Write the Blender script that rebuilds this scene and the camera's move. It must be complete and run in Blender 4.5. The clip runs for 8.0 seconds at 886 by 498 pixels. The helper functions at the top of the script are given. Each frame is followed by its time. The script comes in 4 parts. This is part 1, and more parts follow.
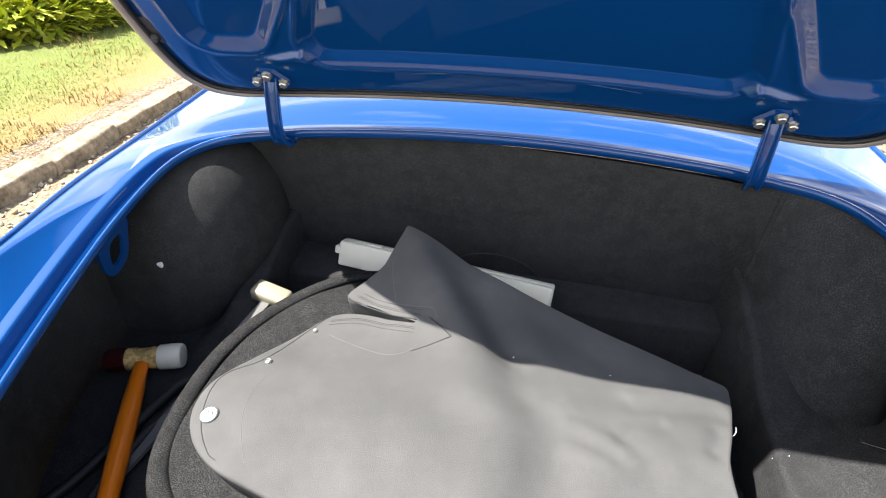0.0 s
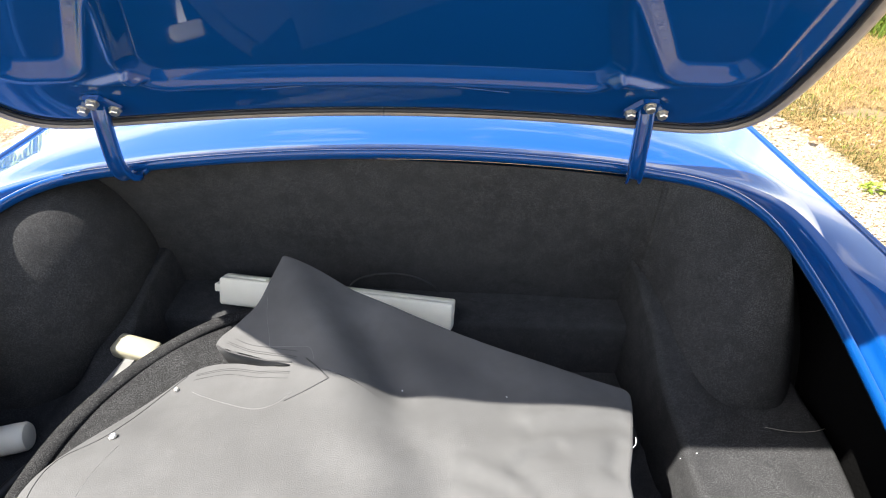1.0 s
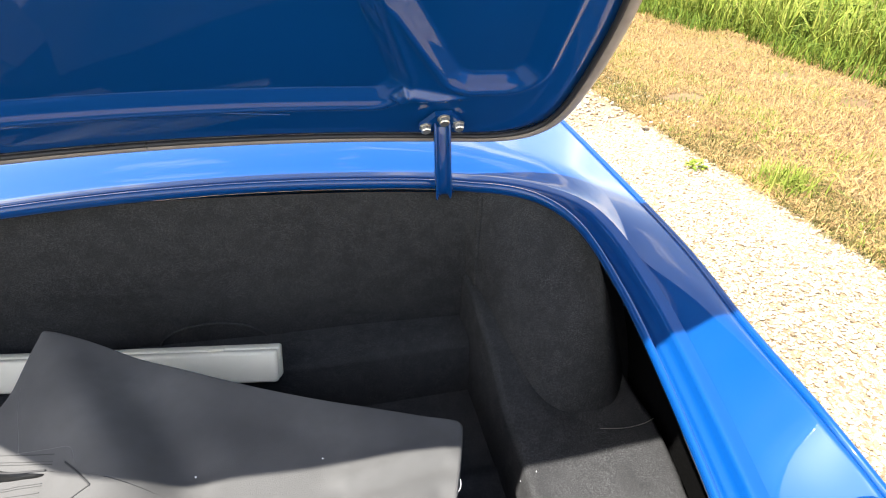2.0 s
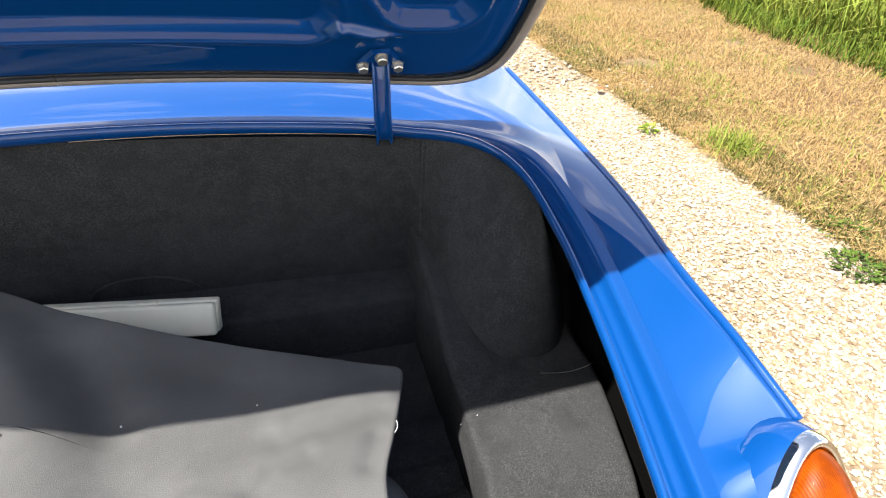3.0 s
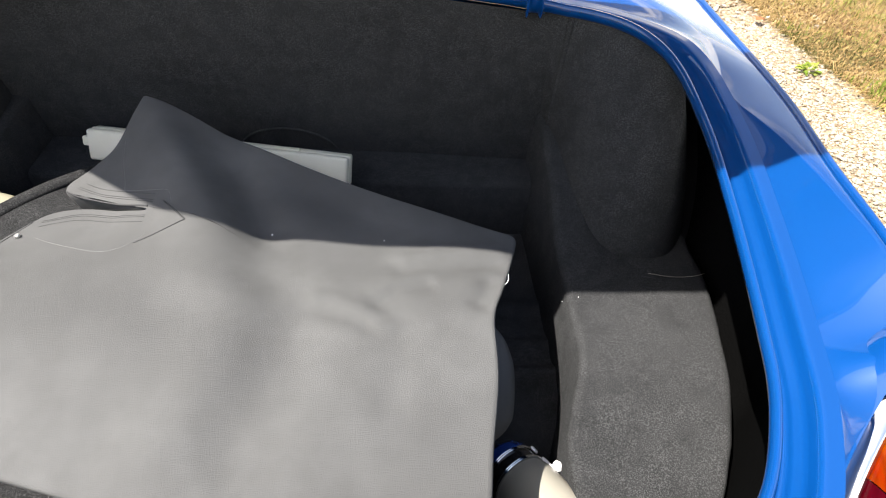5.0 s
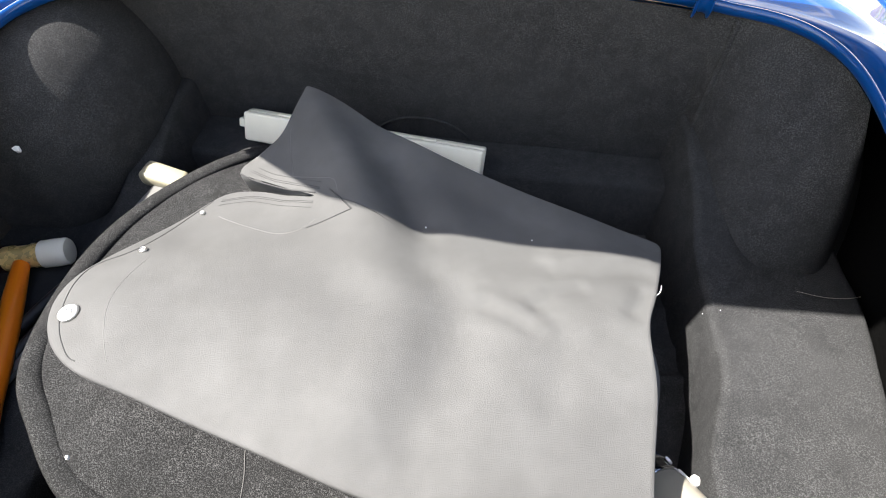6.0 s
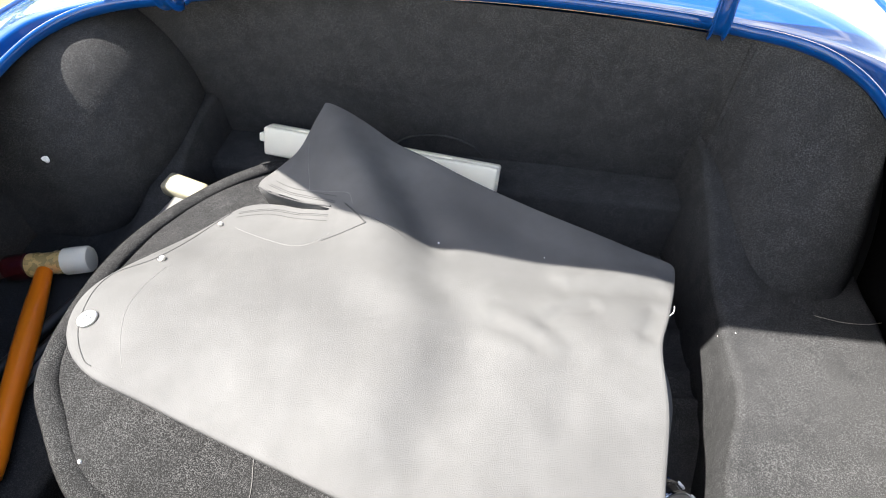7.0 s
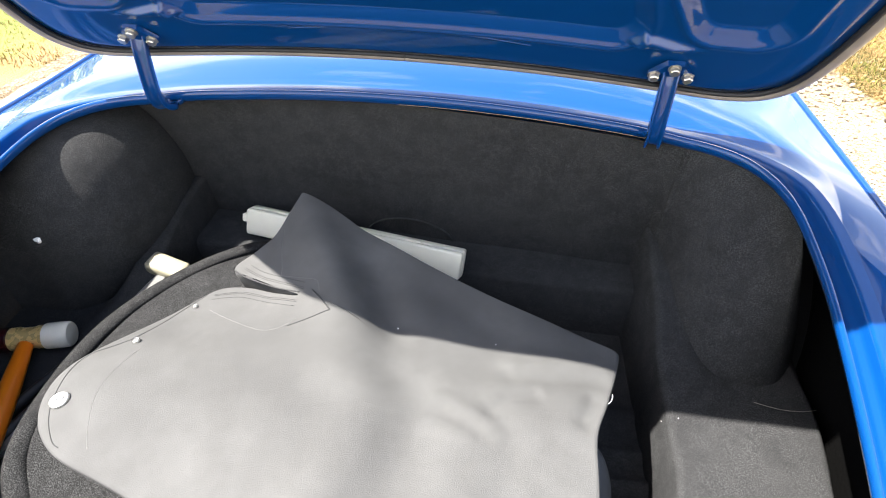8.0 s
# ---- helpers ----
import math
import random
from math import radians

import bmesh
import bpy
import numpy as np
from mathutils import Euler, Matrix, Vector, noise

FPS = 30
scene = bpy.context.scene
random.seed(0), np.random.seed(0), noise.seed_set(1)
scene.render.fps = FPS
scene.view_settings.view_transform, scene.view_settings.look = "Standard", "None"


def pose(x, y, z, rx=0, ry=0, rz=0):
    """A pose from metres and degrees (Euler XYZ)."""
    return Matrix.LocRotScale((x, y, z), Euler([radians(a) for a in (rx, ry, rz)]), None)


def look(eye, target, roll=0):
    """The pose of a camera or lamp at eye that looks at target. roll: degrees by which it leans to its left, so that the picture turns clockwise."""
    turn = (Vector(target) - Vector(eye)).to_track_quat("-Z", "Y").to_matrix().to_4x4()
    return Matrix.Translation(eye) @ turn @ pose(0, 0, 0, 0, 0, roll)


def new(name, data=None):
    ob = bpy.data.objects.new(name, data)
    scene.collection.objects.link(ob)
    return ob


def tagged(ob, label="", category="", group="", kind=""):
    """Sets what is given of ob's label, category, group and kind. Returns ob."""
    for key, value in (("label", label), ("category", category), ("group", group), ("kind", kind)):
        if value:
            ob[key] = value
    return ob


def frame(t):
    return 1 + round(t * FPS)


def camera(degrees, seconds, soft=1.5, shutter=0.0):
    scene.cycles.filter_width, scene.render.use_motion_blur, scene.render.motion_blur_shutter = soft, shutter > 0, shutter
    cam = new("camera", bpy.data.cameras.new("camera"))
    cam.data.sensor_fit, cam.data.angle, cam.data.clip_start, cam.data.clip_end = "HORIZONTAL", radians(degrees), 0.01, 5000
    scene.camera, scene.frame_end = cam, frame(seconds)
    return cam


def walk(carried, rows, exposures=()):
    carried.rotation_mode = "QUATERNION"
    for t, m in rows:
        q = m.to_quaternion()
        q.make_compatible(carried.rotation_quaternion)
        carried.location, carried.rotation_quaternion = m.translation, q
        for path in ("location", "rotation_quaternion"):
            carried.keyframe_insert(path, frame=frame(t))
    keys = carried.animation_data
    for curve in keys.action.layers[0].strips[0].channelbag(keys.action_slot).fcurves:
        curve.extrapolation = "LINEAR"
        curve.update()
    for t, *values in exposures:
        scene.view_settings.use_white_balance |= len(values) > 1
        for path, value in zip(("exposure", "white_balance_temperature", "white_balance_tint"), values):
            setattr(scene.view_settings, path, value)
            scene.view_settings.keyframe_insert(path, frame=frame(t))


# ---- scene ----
cam = camera(81.4, 8.0, soft=1.1)
PATH = [
    (0, (0.022, 0.014, 1.122), (-0.208, 1.64, -0.019), 2.1),
    (0.5, (0.012, 0.006, 1.113), (-0.223, 1.631, -0.028), 0.3),
    (0.7, (0.039, 0.038, 1.114), (-0.109, 1.68, -0.018), 0.5),
    (1, (0.107, 0.088, 1.105), (0.099, 1.748, -0.01), 0.3),
    (1.2, (0.157, 0.121, 1.106), (0.251, 1.78, -0.007), 0.5),
    (1.5, (0.219, 0.151, 1.107), (0.439, 1.805, 0.003), 0.6),
    (1.7, (0.231, 0.153, 1.103), (0.535, 1.799, 0.009), 0.6),
    (2.8, (0.232, 0.147, 1.097), (0.737, 1.692, -0.069), 2.5),
    (3, (0.258, 0.138, 1.07), (0.78, 1.656, -0.123), 3.5),
    (3.5, (0.307, 0.084, 0.987), (0.838, 1.549, -0.267), 5.9),
    (4, (0.31, 0.068, 0.972), (0.787, 1.5, -0.34), 7.2),
    (4.5, (0.271, 0.053, 0.986), (0.615, 1.473, -0.38), 6.9),
    (5, (0.209, 0.075, 1.023), (0.366, 1.483, -0.389), 4.5),
    (5.2, (0.166, 0.087, 1.042), (0.253, 1.479, -0.391), 3.7),
    (6.3, (0.111, 0.077, 1.049), (-0.037, 1.41, -0.434), 0.0),
    (6.5, (0.112, 0.075, 1.049), (-0.051, 1.417, -0.425), -0.2),
    (7, (0.115, 0.077, 1.05), (-0.054, 1.46, -0.384), 0.3),
    (7.5, (0.14, 0.068, 1.081), (-0.032, 1.524, -0.28), 0.9),
    (8, (0.162, 0.071, 1.116), (-0.006, 1.608, -0.153), 1.8),
]
EXPOSURES = [(t, e, 6800, 10) for t, e in ((0.0, 1.84), (1.0, 2.06), (1.5, 2.12), (3.0, 1.66), (4.5, 1.48), (5.2, 1.68), (6.3, 2.26), (7.0, 2.42), (8.0, 2.2))]
walk(cam, [(t, look(eye, target, roll)) for t, eye, target, roll in PATH], EXPOSURES)

# ---- light ----
SUN_DIR = Vector((-0.565, -0.12, 1.0)).normalized()
world = bpy.data.worlds.new("sky")
scene.world = world
world.use_nodes = True
wt = world.node_tree
wt.nodes.clear()
w_out = wt.nodes.new("ShaderNodeOutputWorld")
w_bg = wt.nodes.new("ShaderNodeBackground")
w_bg.inputs["Strength"].default_value = 0.13
w_sky = wt.nodes.new("ShaderNodeTexSky")
w_sky.sky_type = "NISHITA"
w_sky.sun_disc = False
w_sky.sun_elevation = math.asin(SUN_DIR.z)
w_sky.sun_rotation = math.atan2(SUN_DIR.x, SUN_DIR.y)
w_sky.altitude = 100
w_sky.dust_density = 1.6
w_co = wt.nodes.new("ShaderNodeTexCoord")
w_map = wt.nodes.new("ShaderNodeMapping")
w_map.inputs["Scale"].default_value = (1.0, 1.0, 2.2)
w_noise = wt.nodes.new("ShaderNodeTexNoise")
w_noise.inputs["Scale"].default_value = 2.6
w_noise.inputs["Detail"].default_value = 8
w_noise.inputs["Roughness"].default_value = 0.6
w_sep = wt.nodes.new("ShaderNodeSeparateXYZ")
w_add = wt.nodes.new("ShaderNodeMath")
w_add.operation = "MULTIPLY_ADD"
w_add.inputs[1].default_value = -0.35
w_ramp = wt.nodes.new("ShaderNodeValToRGB")
w_ramp.color_ramp.elements[0].position = 0.34
w_ramp.color_ramp.elements[1].position = 0.47
w_mix = wt.nodes.new("ShaderNodeMixRGB")
w_mix.inputs["Color2"].default_value = (7.4, 7.2, 7.0, 1)
wt.links.new(w_co.outputs["Generated"], w_map.inputs["Vector"])
wt.links.new(w_map.outputs["Vector"], w_noise.inputs["Vector"])
wt.links.new(w_co.outputs["Generated"], w_sep.inputs["Vector"])
wt.links.new(w_sep.outputs["Z"], w_add.inputs[0])
wt.links.new(w_noise.outputs["Fac"], w_add.inputs[2])
wt.links.new(w_add.outputs["Value"], w_ramp.inputs["Fac"])
wt.links.new(w_ramp.outputs["Color"], w_mix.inputs["Fac"])
w_hue = wt.nodes.new("ShaderNodeHueSaturation")
w_hue.inputs["Saturation"].default_value = 0.78
wt.links.new(w_sky.outputs["Color"], w_hue.inputs["Color"])
wt.links.new(w_hue.outputs["Color"], w_mix.inputs["Color1"])
wt.links.new(w_mix.outputs["Color"], w_bg.inputs["Color"])
wt.links.new(w_bg.outputs["Background"], w_out.inputs["Surface"])

sun = new("sun", bpy.data.lights.new("sun", "SUN"))
sun.data.energy = 5.0
sun.data.angle = radians(0.53)
sun.data.color = (1.0, 0.975, 0.94)
sun.matrix_world = look(SUN_DIR * 20, (0, 0, 0))

# ---- materials ----


class Mat:
    """A principled material with short calls for its nodes."""

    def __init__(self, name, color, rough=0.6, metal=0.0, **more):
        self.m = bpy.data.materials.new(name)
        self.m.use_nodes = True
        self.t = self.m.node_tree
        self.p = self.t.nodes["Principled BSDF"]
        self.p.inputs["Base Color"].default_value = (*color, 1)
        self.p.inputs["Roughness"].default_value = rough
        self.p.inputs["Metallic"].default_value = metal
        for k, v in more.items():
            self.p.inputs[k.replace("_", " ")].default_value = v
        self.co = self.t.nodes.new("ShaderNodeTexCoord").outputs["Object"]

    def noise(self, scale, detail=4, rough=0.55, vector=None):
        n = self.t.nodes.new("ShaderNodeTexNoise")
        n.inputs["Scale"].default_value = scale
        n.inputs["Detail"].default_value = detail
        n.inputs["Roughness"].default_value = rough
        self.t.links.new(vector or self.co, n.inputs["Vector"])
        return n.outputs["Fac"]

    def stretch(self, x, y, z):
        n = self.t.nodes.new("ShaderNodeMapping")
        n.inputs["Scale"].default_value = (x, y, z)
        self.t.links.new(self.co, n.inputs["Vector"])
        return n.outputs["Vector"]

    def ramp(self, fac, *stops):
        n = self.t.nodes.new("ShaderNodeValToRGB")
        e = n.color_ramp.elements
        while len(e) < len(stops):
            e.new(0.5)
        for el, (pos, c) in zip(e, stops):
            el.position = pos
            el.color = (*c, 1) if isinstance(c, tuple) else (c, c, c, 1)
        self.t.links.new(fac, n.inputs["Fac"])
        return n.outputs["Color"]

    def mix(self, fac, a, b, kind="MIX"):
        n = self.t.nodes.new("ShaderNodeMixRGB")
        n.blend_type = kind
        for key, v in (("Fac", fac), ("Color1", a), ("Color2", b)):
            if isinstance(v, bpy.types.NodeSocket):
                self.t.links.new(v, n.inputs[key])
            elif key == "Fac":
                n.inputs[key].default_value = v
            else:
                n.inputs[key].default_value = (*v, 1)
        return n.outputs["Color"]

    def to(self, key, socket):
        self.t.links.new(socket, self.p.inputs[key])
        return self

    def bump(self, height, strength=0.3, distance=0.002):
        n = self.t.nodes.new("ShaderNodeBump")
        n.inputs["Strength"].default_value = strength
        n.inputs["Distance"].default_value = distance
        self.t.links.new(height, n.inputs["Height"])
        if self.p.inputs["Normal"].is_linked:
            self.t.links.new(self.p.inputs["Normal"].links[0].from_socket, n.inputs["Normal"])
        self.t.links.new(n.outputs["Normal"], self.p.inputs["Normal"])
        return self

    def island(self):
        return self.t.nodes.new("ShaderNodeNewGeometry").outputs["Random Per Island"]


def carpet_mat(name, dark, mid, light, scale=420, relief=0.45):
    """Cut pile: dark between the fibres, with paler fibre ends."""
    a = Mat(name, mid, 1.0, Specular_IOR_Level=0.03)
    fine, tuft = a.noise(scale, 2.0, 0.65), a.noise(scale * 0.22, 3, 0.6)
    broad = a.noise(6, 5)
    c = a.ramp(fine, (0.36, dark), (0.5, mid), (0.66, light))
    c = a.mix(a.ramp(tuft, (0.35, 0.18), (0.65, 0.0)), c, dark)
    c = a.mix(a.ramp(a.noise(34, 5, 0.65), (0.42, 0.0), (0.62, 0.42)), c, tuple(v * 0.55 for v in mid))
    a.to("Base Color", a.mix(a.ramp(broad, (0.35, 0.0), (0.7, 0.35)), c, tuple(v * 1.4 for v in mid)))
    a.bump(fine, relief, 0.0010)
    a.bump(broad, 0.2, 0.01)
    return a.m


def paint_mat():
    a = Mat("blue_paint", (0.0, 0.07, 0.25), 0.45, 0.06, Coat_Weight=1.0, Coat_Roughness=0.015, Coat_IOR=1.5, Specular_IOR_Level=0.05)
    broad = a.noise(3.0, 5)
    a.to("Base Color", a.mix(broad, (0.0, 0.0385, 0.161), (0.0, 0.042, 0.180)))
    dust, specks = a.noise(45, 6, 0.7), a.noise(160, 3, 0.6)
    a.to("Coat Roughness", a.ramp(dust, (0.5, 0.012), (0.9, 0.07)))
    a.bump(a.ramp(specks, (0.70, 0.0), (0.76, 1.0)), 0.06, 0.0006)
    return a.m


PAINT = paint_mat()
CARPET = carpet_mat("black_carpet", (0.0185, 0.0188, 0.0192), (0.0320, 0.0325, 0.0333), (0.077, 0.078, 0.080), 720, 0.8)
FELT = carpet_mat("grey_felt", (0.007, 0.0071, 0.0073), (0.0155, 0.0156, 0.016), (0.092, 0.092, 0.093), 900)


def cloth_mat():
    a = Mat("grey_vinyl_cloth", (0.07, 0.07, 0.069), 0.7, Specular_IOR_Level=0.1)
    broad, fine = a.noise(7, 5), a.noise(950, 3)
    blotch = a.noise(26, 4)
    c = a.mix(a.ramp(broad, (0.3, 0.0), (0.7, 1.0)), (0.0663, 0.0663, 0.0658), (0.0945, 0.0945, 0.0932))
    a.to("Base Color", a.mix(a.ramp(blotch, (0.4, 0.0), (0.75, 0.55)), c, (0.063, 0.0627, 0.0615)))
    a.bump(fine, 0.55, 0.0009)
    a.bump(a.noise(9, 3), 0.32, 0.006)
    a.bump(a.noise(38, 4), 0.12, 0.002)
    return a.m


CLOTH = cloth_mat()
RUBBER = Mat("black_rubber", (0.014, 0.014, 0.015), 0.55)
RUBBER.bump(RUBBER.noise(300), 0.2, 0.001)
RUBBER = RUBBER.m
# near-black colour that stands in for shade under the right rim
SHADE_BLACK = Mat("shade_black", (0.004, 0.004, 0.004), 1.0, Specular_IOR_Level=0.0)
SHADE_BLACK.bump(SHADE_BLACK.noise(180, 4), 0.5, 0.002)
SHADE_BLACK = SHADE_BLACK.m
SEAL = Mat("grey_seal_rubber", (0.12, 0.10, 0.09), 0.28)
SEAL.to("Base Color", SEAL.mix(SEAL.noise(40, 5), (0.16, 0.135, 0.115), (0.34, 0.30, 0.26)))
SEAL = SEAL.m
CHROME = Mat("chrome", (0.60, 0.60, 0.61), 0.06, 1.0)
CHROME.to("Roughness", CHROME.ramp(CHROME.noise(50, 5), (0.4, 0.03), (0.8, 0.16)))
CHROME = CHROME.m
NICKEL = Mat("nickel", (0.62, 0.61, 0.58), 0.3, 0.9).m
ZINC = Mat("zinc_bolt", (0.62, 0.58, 0.50), 0.35, 0.9)
ZINC.bump(ZINC.noise(200), 0.3, 0.001)
ZINC = ZINC.m


def wood_mat():
    a = Mat("varnished_wood", (0.5, 0.17, 0.03), 0.3, Coat_Weight=0.35, Coat_Roughness=0.1, Specular_IOR_Level=0.2)
    g = a.noise(30, 6, 0.6, a.stretch(1, 1, 0.06))
    a.to("Base Color", a.ramp(g, (0.3, (0.84, 0.17, 0.008)), (0.55, (0.96, 0.24, 0.012)), (0.8, (0.70, 0.11, 0.006))))
    a.bump(g, 0.15, 0.001)
    return a.m


WOOD = wood_mat()


def plastic_mat(name, color, rough, **more):
    a = Mat(name, color, rough, **more)
    a.to("Base Color", a.mix(a.noise(45, 5), tuple(v * 0.92 for v in color), color))
    a.bump(a.noise(120, 4), 0.12, 0.001)
    return a.m


WHITE_NYLON = plastic_mat("white_nylon", (0.90, 0.83, 0.68), 0.6)
RED_PLASTIC = plastic_mat("dark_red_plastic", (0.045, 0.004, 0.005), 0.25, Coat_Weight=0.4)
BRASS = Mat("brass", (0.80, 0.56, 0.22), 0.34, 0.35)
BRASS.to("Roughness", BRASS.ramp(BRASS.noise(90, 5), (0.35, 0.18), (0.7, 0.42)))
BRASS = BRASS.m
CREAM = plastic_mat("cream_plastic", (0.90, 0.85, 0.69), 0.5)
WHITE = plastic_mat("white_plastic", (0.88, 0.88, 0.87), 0.4)
YELLOWED = plastic_mat("yellowed_plastic", (0.26, 0.24, 0.17), 0.5)
GREY_BAR = plastic_mat("grey_metal_bar", (0.17, 0.17, 0.165), 0.4, Metallic=0.4)
BLUE_CAP = plastic_mat("blue_cap", (0.012, 0.045, 0.22), 0.2, Coat_Weight=0.6)
BLACK_GLOSS = plastic_mat("black_gloss", (0.012, 0.012, 0.013), 0.15)


def lens_mat(name, color, low):
    """Ribbed lens, deeper in colour towards its lower end."""
    a = Mat(name, color, 0.35, Coat_Weight=0.22, Coat_Roughness=0.015, Specular_IOR_Level=0.04)
    w = a.t.nodes.new("ShaderNodeTexWave")
    w.inputs["Scale"].default_value = 190
    w.inputs["Distortion"].default_value = 0.3
    a.t.links.new(a.co, w.inputs["Vector"])
    sep = a.t.nodes.new("ShaderNodeSeparateXYZ")
    a.t.links.new(a.co, sep.inputs["Vector"])
    r = a.t.nodes.new("ShaderNodeMapRange")
    r.inputs["From Min"].default_value = 0.062
    r.inputs["From Max"].default_value = 0.072
    a.t.links.new(sep.outputs["Z"], r.inputs["Value"])
    tone = a.mix(r.outputs["Result"], low, color)
    mottled = a.mix(a.ramp(a.noise(38, 4, 0.6), (0.4, 0.0), (0.62, 0.85)), tone, tuple(v * 0.5 for v in color))
    a.to("Base Color", a.mix(a.ramp(w.outputs["Fac"], (0.3, 0.0), (1.0, 0.3)), mottled, tuple(v * 0.4 for v in low)))
    b = a.t.nodes.new("ShaderNodeBump")
    b.inputs["Strength"].default_value = 0.09
    b.inputs["Distance"].default_value = 0.0015
    a.t.links.new(w.outputs["Fac"], b.inputs["Height"])
    a.t.links.new(b.outputs["Normal"], a.p.inputs["Normal"])
    return a.m


AMBER = lens_mat("amber_lens", (0.24, 0.043, 0.0), (0.19, 0.006, 0.0))
RED = lens_mat("red_lens", (0.06, 0.0005, 0.0035), (0.06, 0.0005, 0.0042))


def gravel_mat():
    a = Mat("gravel", (0.36, 0.29, 0.2), 0.85)
    r = a.island()
    c = a.ramp(r, (0.0, (0.10, 0.082, 0.06)), (0.10, (0.27, 0.17, 0.085)), (0.24, (0.36, 0.30, 0.21)), (0.40, (0.20, 0.175, 0.135)), (0.54, (0.40, 0.355, 0.28)), (0.72, (0.31, 0.25, 0.165)), (0.86, (0.44, 0.405, 0.34)), (1.0, (0.25, 0.225, 0.185)))
    a.to("Base Color", a.mix(a.ramp(a.noise(150, 5), (0.4, 0.0), (0.7, 0.4)), c, (0.25, 0.18, 0.105)))
    a.bump(a.noise(260, 5), 0.4, 0.002)
    return a.m


GRAVEL = gravel_mat()


def ground_mat():
    a = Mat("drive_earth", (0.302, 0.252, 0.187), 0.95)
    v = a.t.nodes.new("ShaderNodeTexVoronoi")
    v.inputs["Scale"].default_value = 90
    a.t.links.new(a.co, v.inputs["Vector"])
    stone = a.ramp(v.outputs["Color"], (0.2, (0.12, 0.08, 0.045)), (0.5, (0.24, 0.18, 0.11)), (0.8, (0.33, 0.27, 0.19)))
    tone = a.ramp(a.noise(6, 6), (0.35, (0.15, 0.105, 0.06)), (0.65, (0.25, 0.19, 0.12)))
    a.to("Base Color", a.mix(0.6, tone, stone))
    a.bump(v.outputs["Distance"], 0.6, 0.01)
    return a.m


EARTH = ground_mat()


def grass_mat(name, stops):
    a = Mat(name, stops[0], 0.8, Specular_IOR_Level=0.2)
    n = len(stops)
    a.to("Base Color", a.ramp(a.island(), *[(i / max(1, n - 1), c) for i, c in enumerate(stops)]))
    return a.m


DRY = grass_mat("dry_grass", [(0.27, 0.165, 0.062), (0.40, 0.275, 0.125), (0.14, 0.085, 0.032), (0.34, 0.225, 0.092), (0.18, 0.15, 0.042)])
BROWN = grass_mat("brown_grass", [(0.13, 0.062, 0.03), (0.20, 0.105, 0.05), (0.09, 0.05, 0.024), (0.24, 0.15, 0.075)])
OLIVE = grass_mat("olive_grass", [(0.06, 0.058, 0.014), (0.10, 0.085, 0.026), (0.045, 0.05, 0.010), (0.13, 0.10, 0.04)])
GREEN = grass_mat("green_grass", [(0.084, 0.133, 0.014), (0.137, 0.179, 0.021), (0.198, 0.205, 0.042), (0.106, 0.156, 0.017)])
WEED = grass_mat("weed_leaf", [(0.023, 0.049, 0.006), (0.046, 0.084, 0.009), (0.076, 0.114, 0.015)])
LEAF = grass_mat("leaf_green", [(0.042, 0.076, 0.009), (0.076, 0.118, 0.011), (0.129, 0.152, 0.017)])


def turf_mat(name, a1, a2, a3):
    a = Mat(name, a1, 0.95)
    c = a.mix(a.ramp(a.noise(1.3, 6), (0.35, 0.0), (0.65, 1.0)), a1, a2)
    a.to("Base Color", a.mix(a.ramp(a.noise(22, 6, 0.7), (0.4, 0.0), (0.7, 0.8)), c, a3))
    a.bump(a.noise(90, 5), 0.8, 0.02)
    return a.m


TURF_DRY = turf_mat("dry_turf", (0.15, 0.085, 0.042), (0.20, 0.135, 0.062), (0.06, 0.048, 0.018))
LAWN = grass_mat("lawn_green", [(0.15, 0.19, 0.022), (0.19, 0.22, 0.032), (0.24, 0.22, 0.06), (0.16, 0.20, 0.022)])
BRIGHT_LEAF = grass_mat("yellow_green_leaf", [(0.28, 0.36, 0.02), (0.42, 0.45, 0.035), (0.52, 0.52, 0.09), (0.20, 0.28, 0.016)])


def lawn_turf():
    """Bare tan soil along the edging, then straw, then green turf."""
    a = Mat("green_turf", (0.2, 0.2, 0.05), 0.95)
    sep = a.t.nodes.new("ShaderNodeSeparateXYZ")
    a.t.links.new(a.co, sep.inputs["Vector"])
    m = a.t.nodes.new("ShaderNodeMath")
    m.operation = "MULTIPLY_ADD"
    m.inputs[1].default_value = -0.7
    a.t.links.new(sep.outputs["X"], m.inputs[0])
    m2 = a.t.nodes.new("ShaderNodeMath")
    m2.operation = "MULTIPLY_ADD"
    m2.inputs[1].default_value = 0.55
    m2.inputs[2].default_value = -1.68
    a.t.links.new(a.noise(4, 6, 0.65), m2.inputs[0])
    a.t.links.new(m2.outputs["Value"], m.inputs[2])
    c = a.ramp(m.outputs["Value"], (0.0, (0.23, 0.16, 0.09)), (0.15, (0.24, 0.155, 0.06)), (0.32, (0.17, 0.155, 0.045)), (0.5, (0.125, 0.155, 0.028)), (1.0, (0.12, 0.155, 0.028)))
    a.to("Base Color", a.mix(a.ramp(a.noise(22, 6, 0.7), (0.4, 0.0), (0.75, 0.6)), c, (0.13, 0.14, 0.03)))
    a.bump(a.noise(90, 5), 0.8, 0.02)
    return a.m


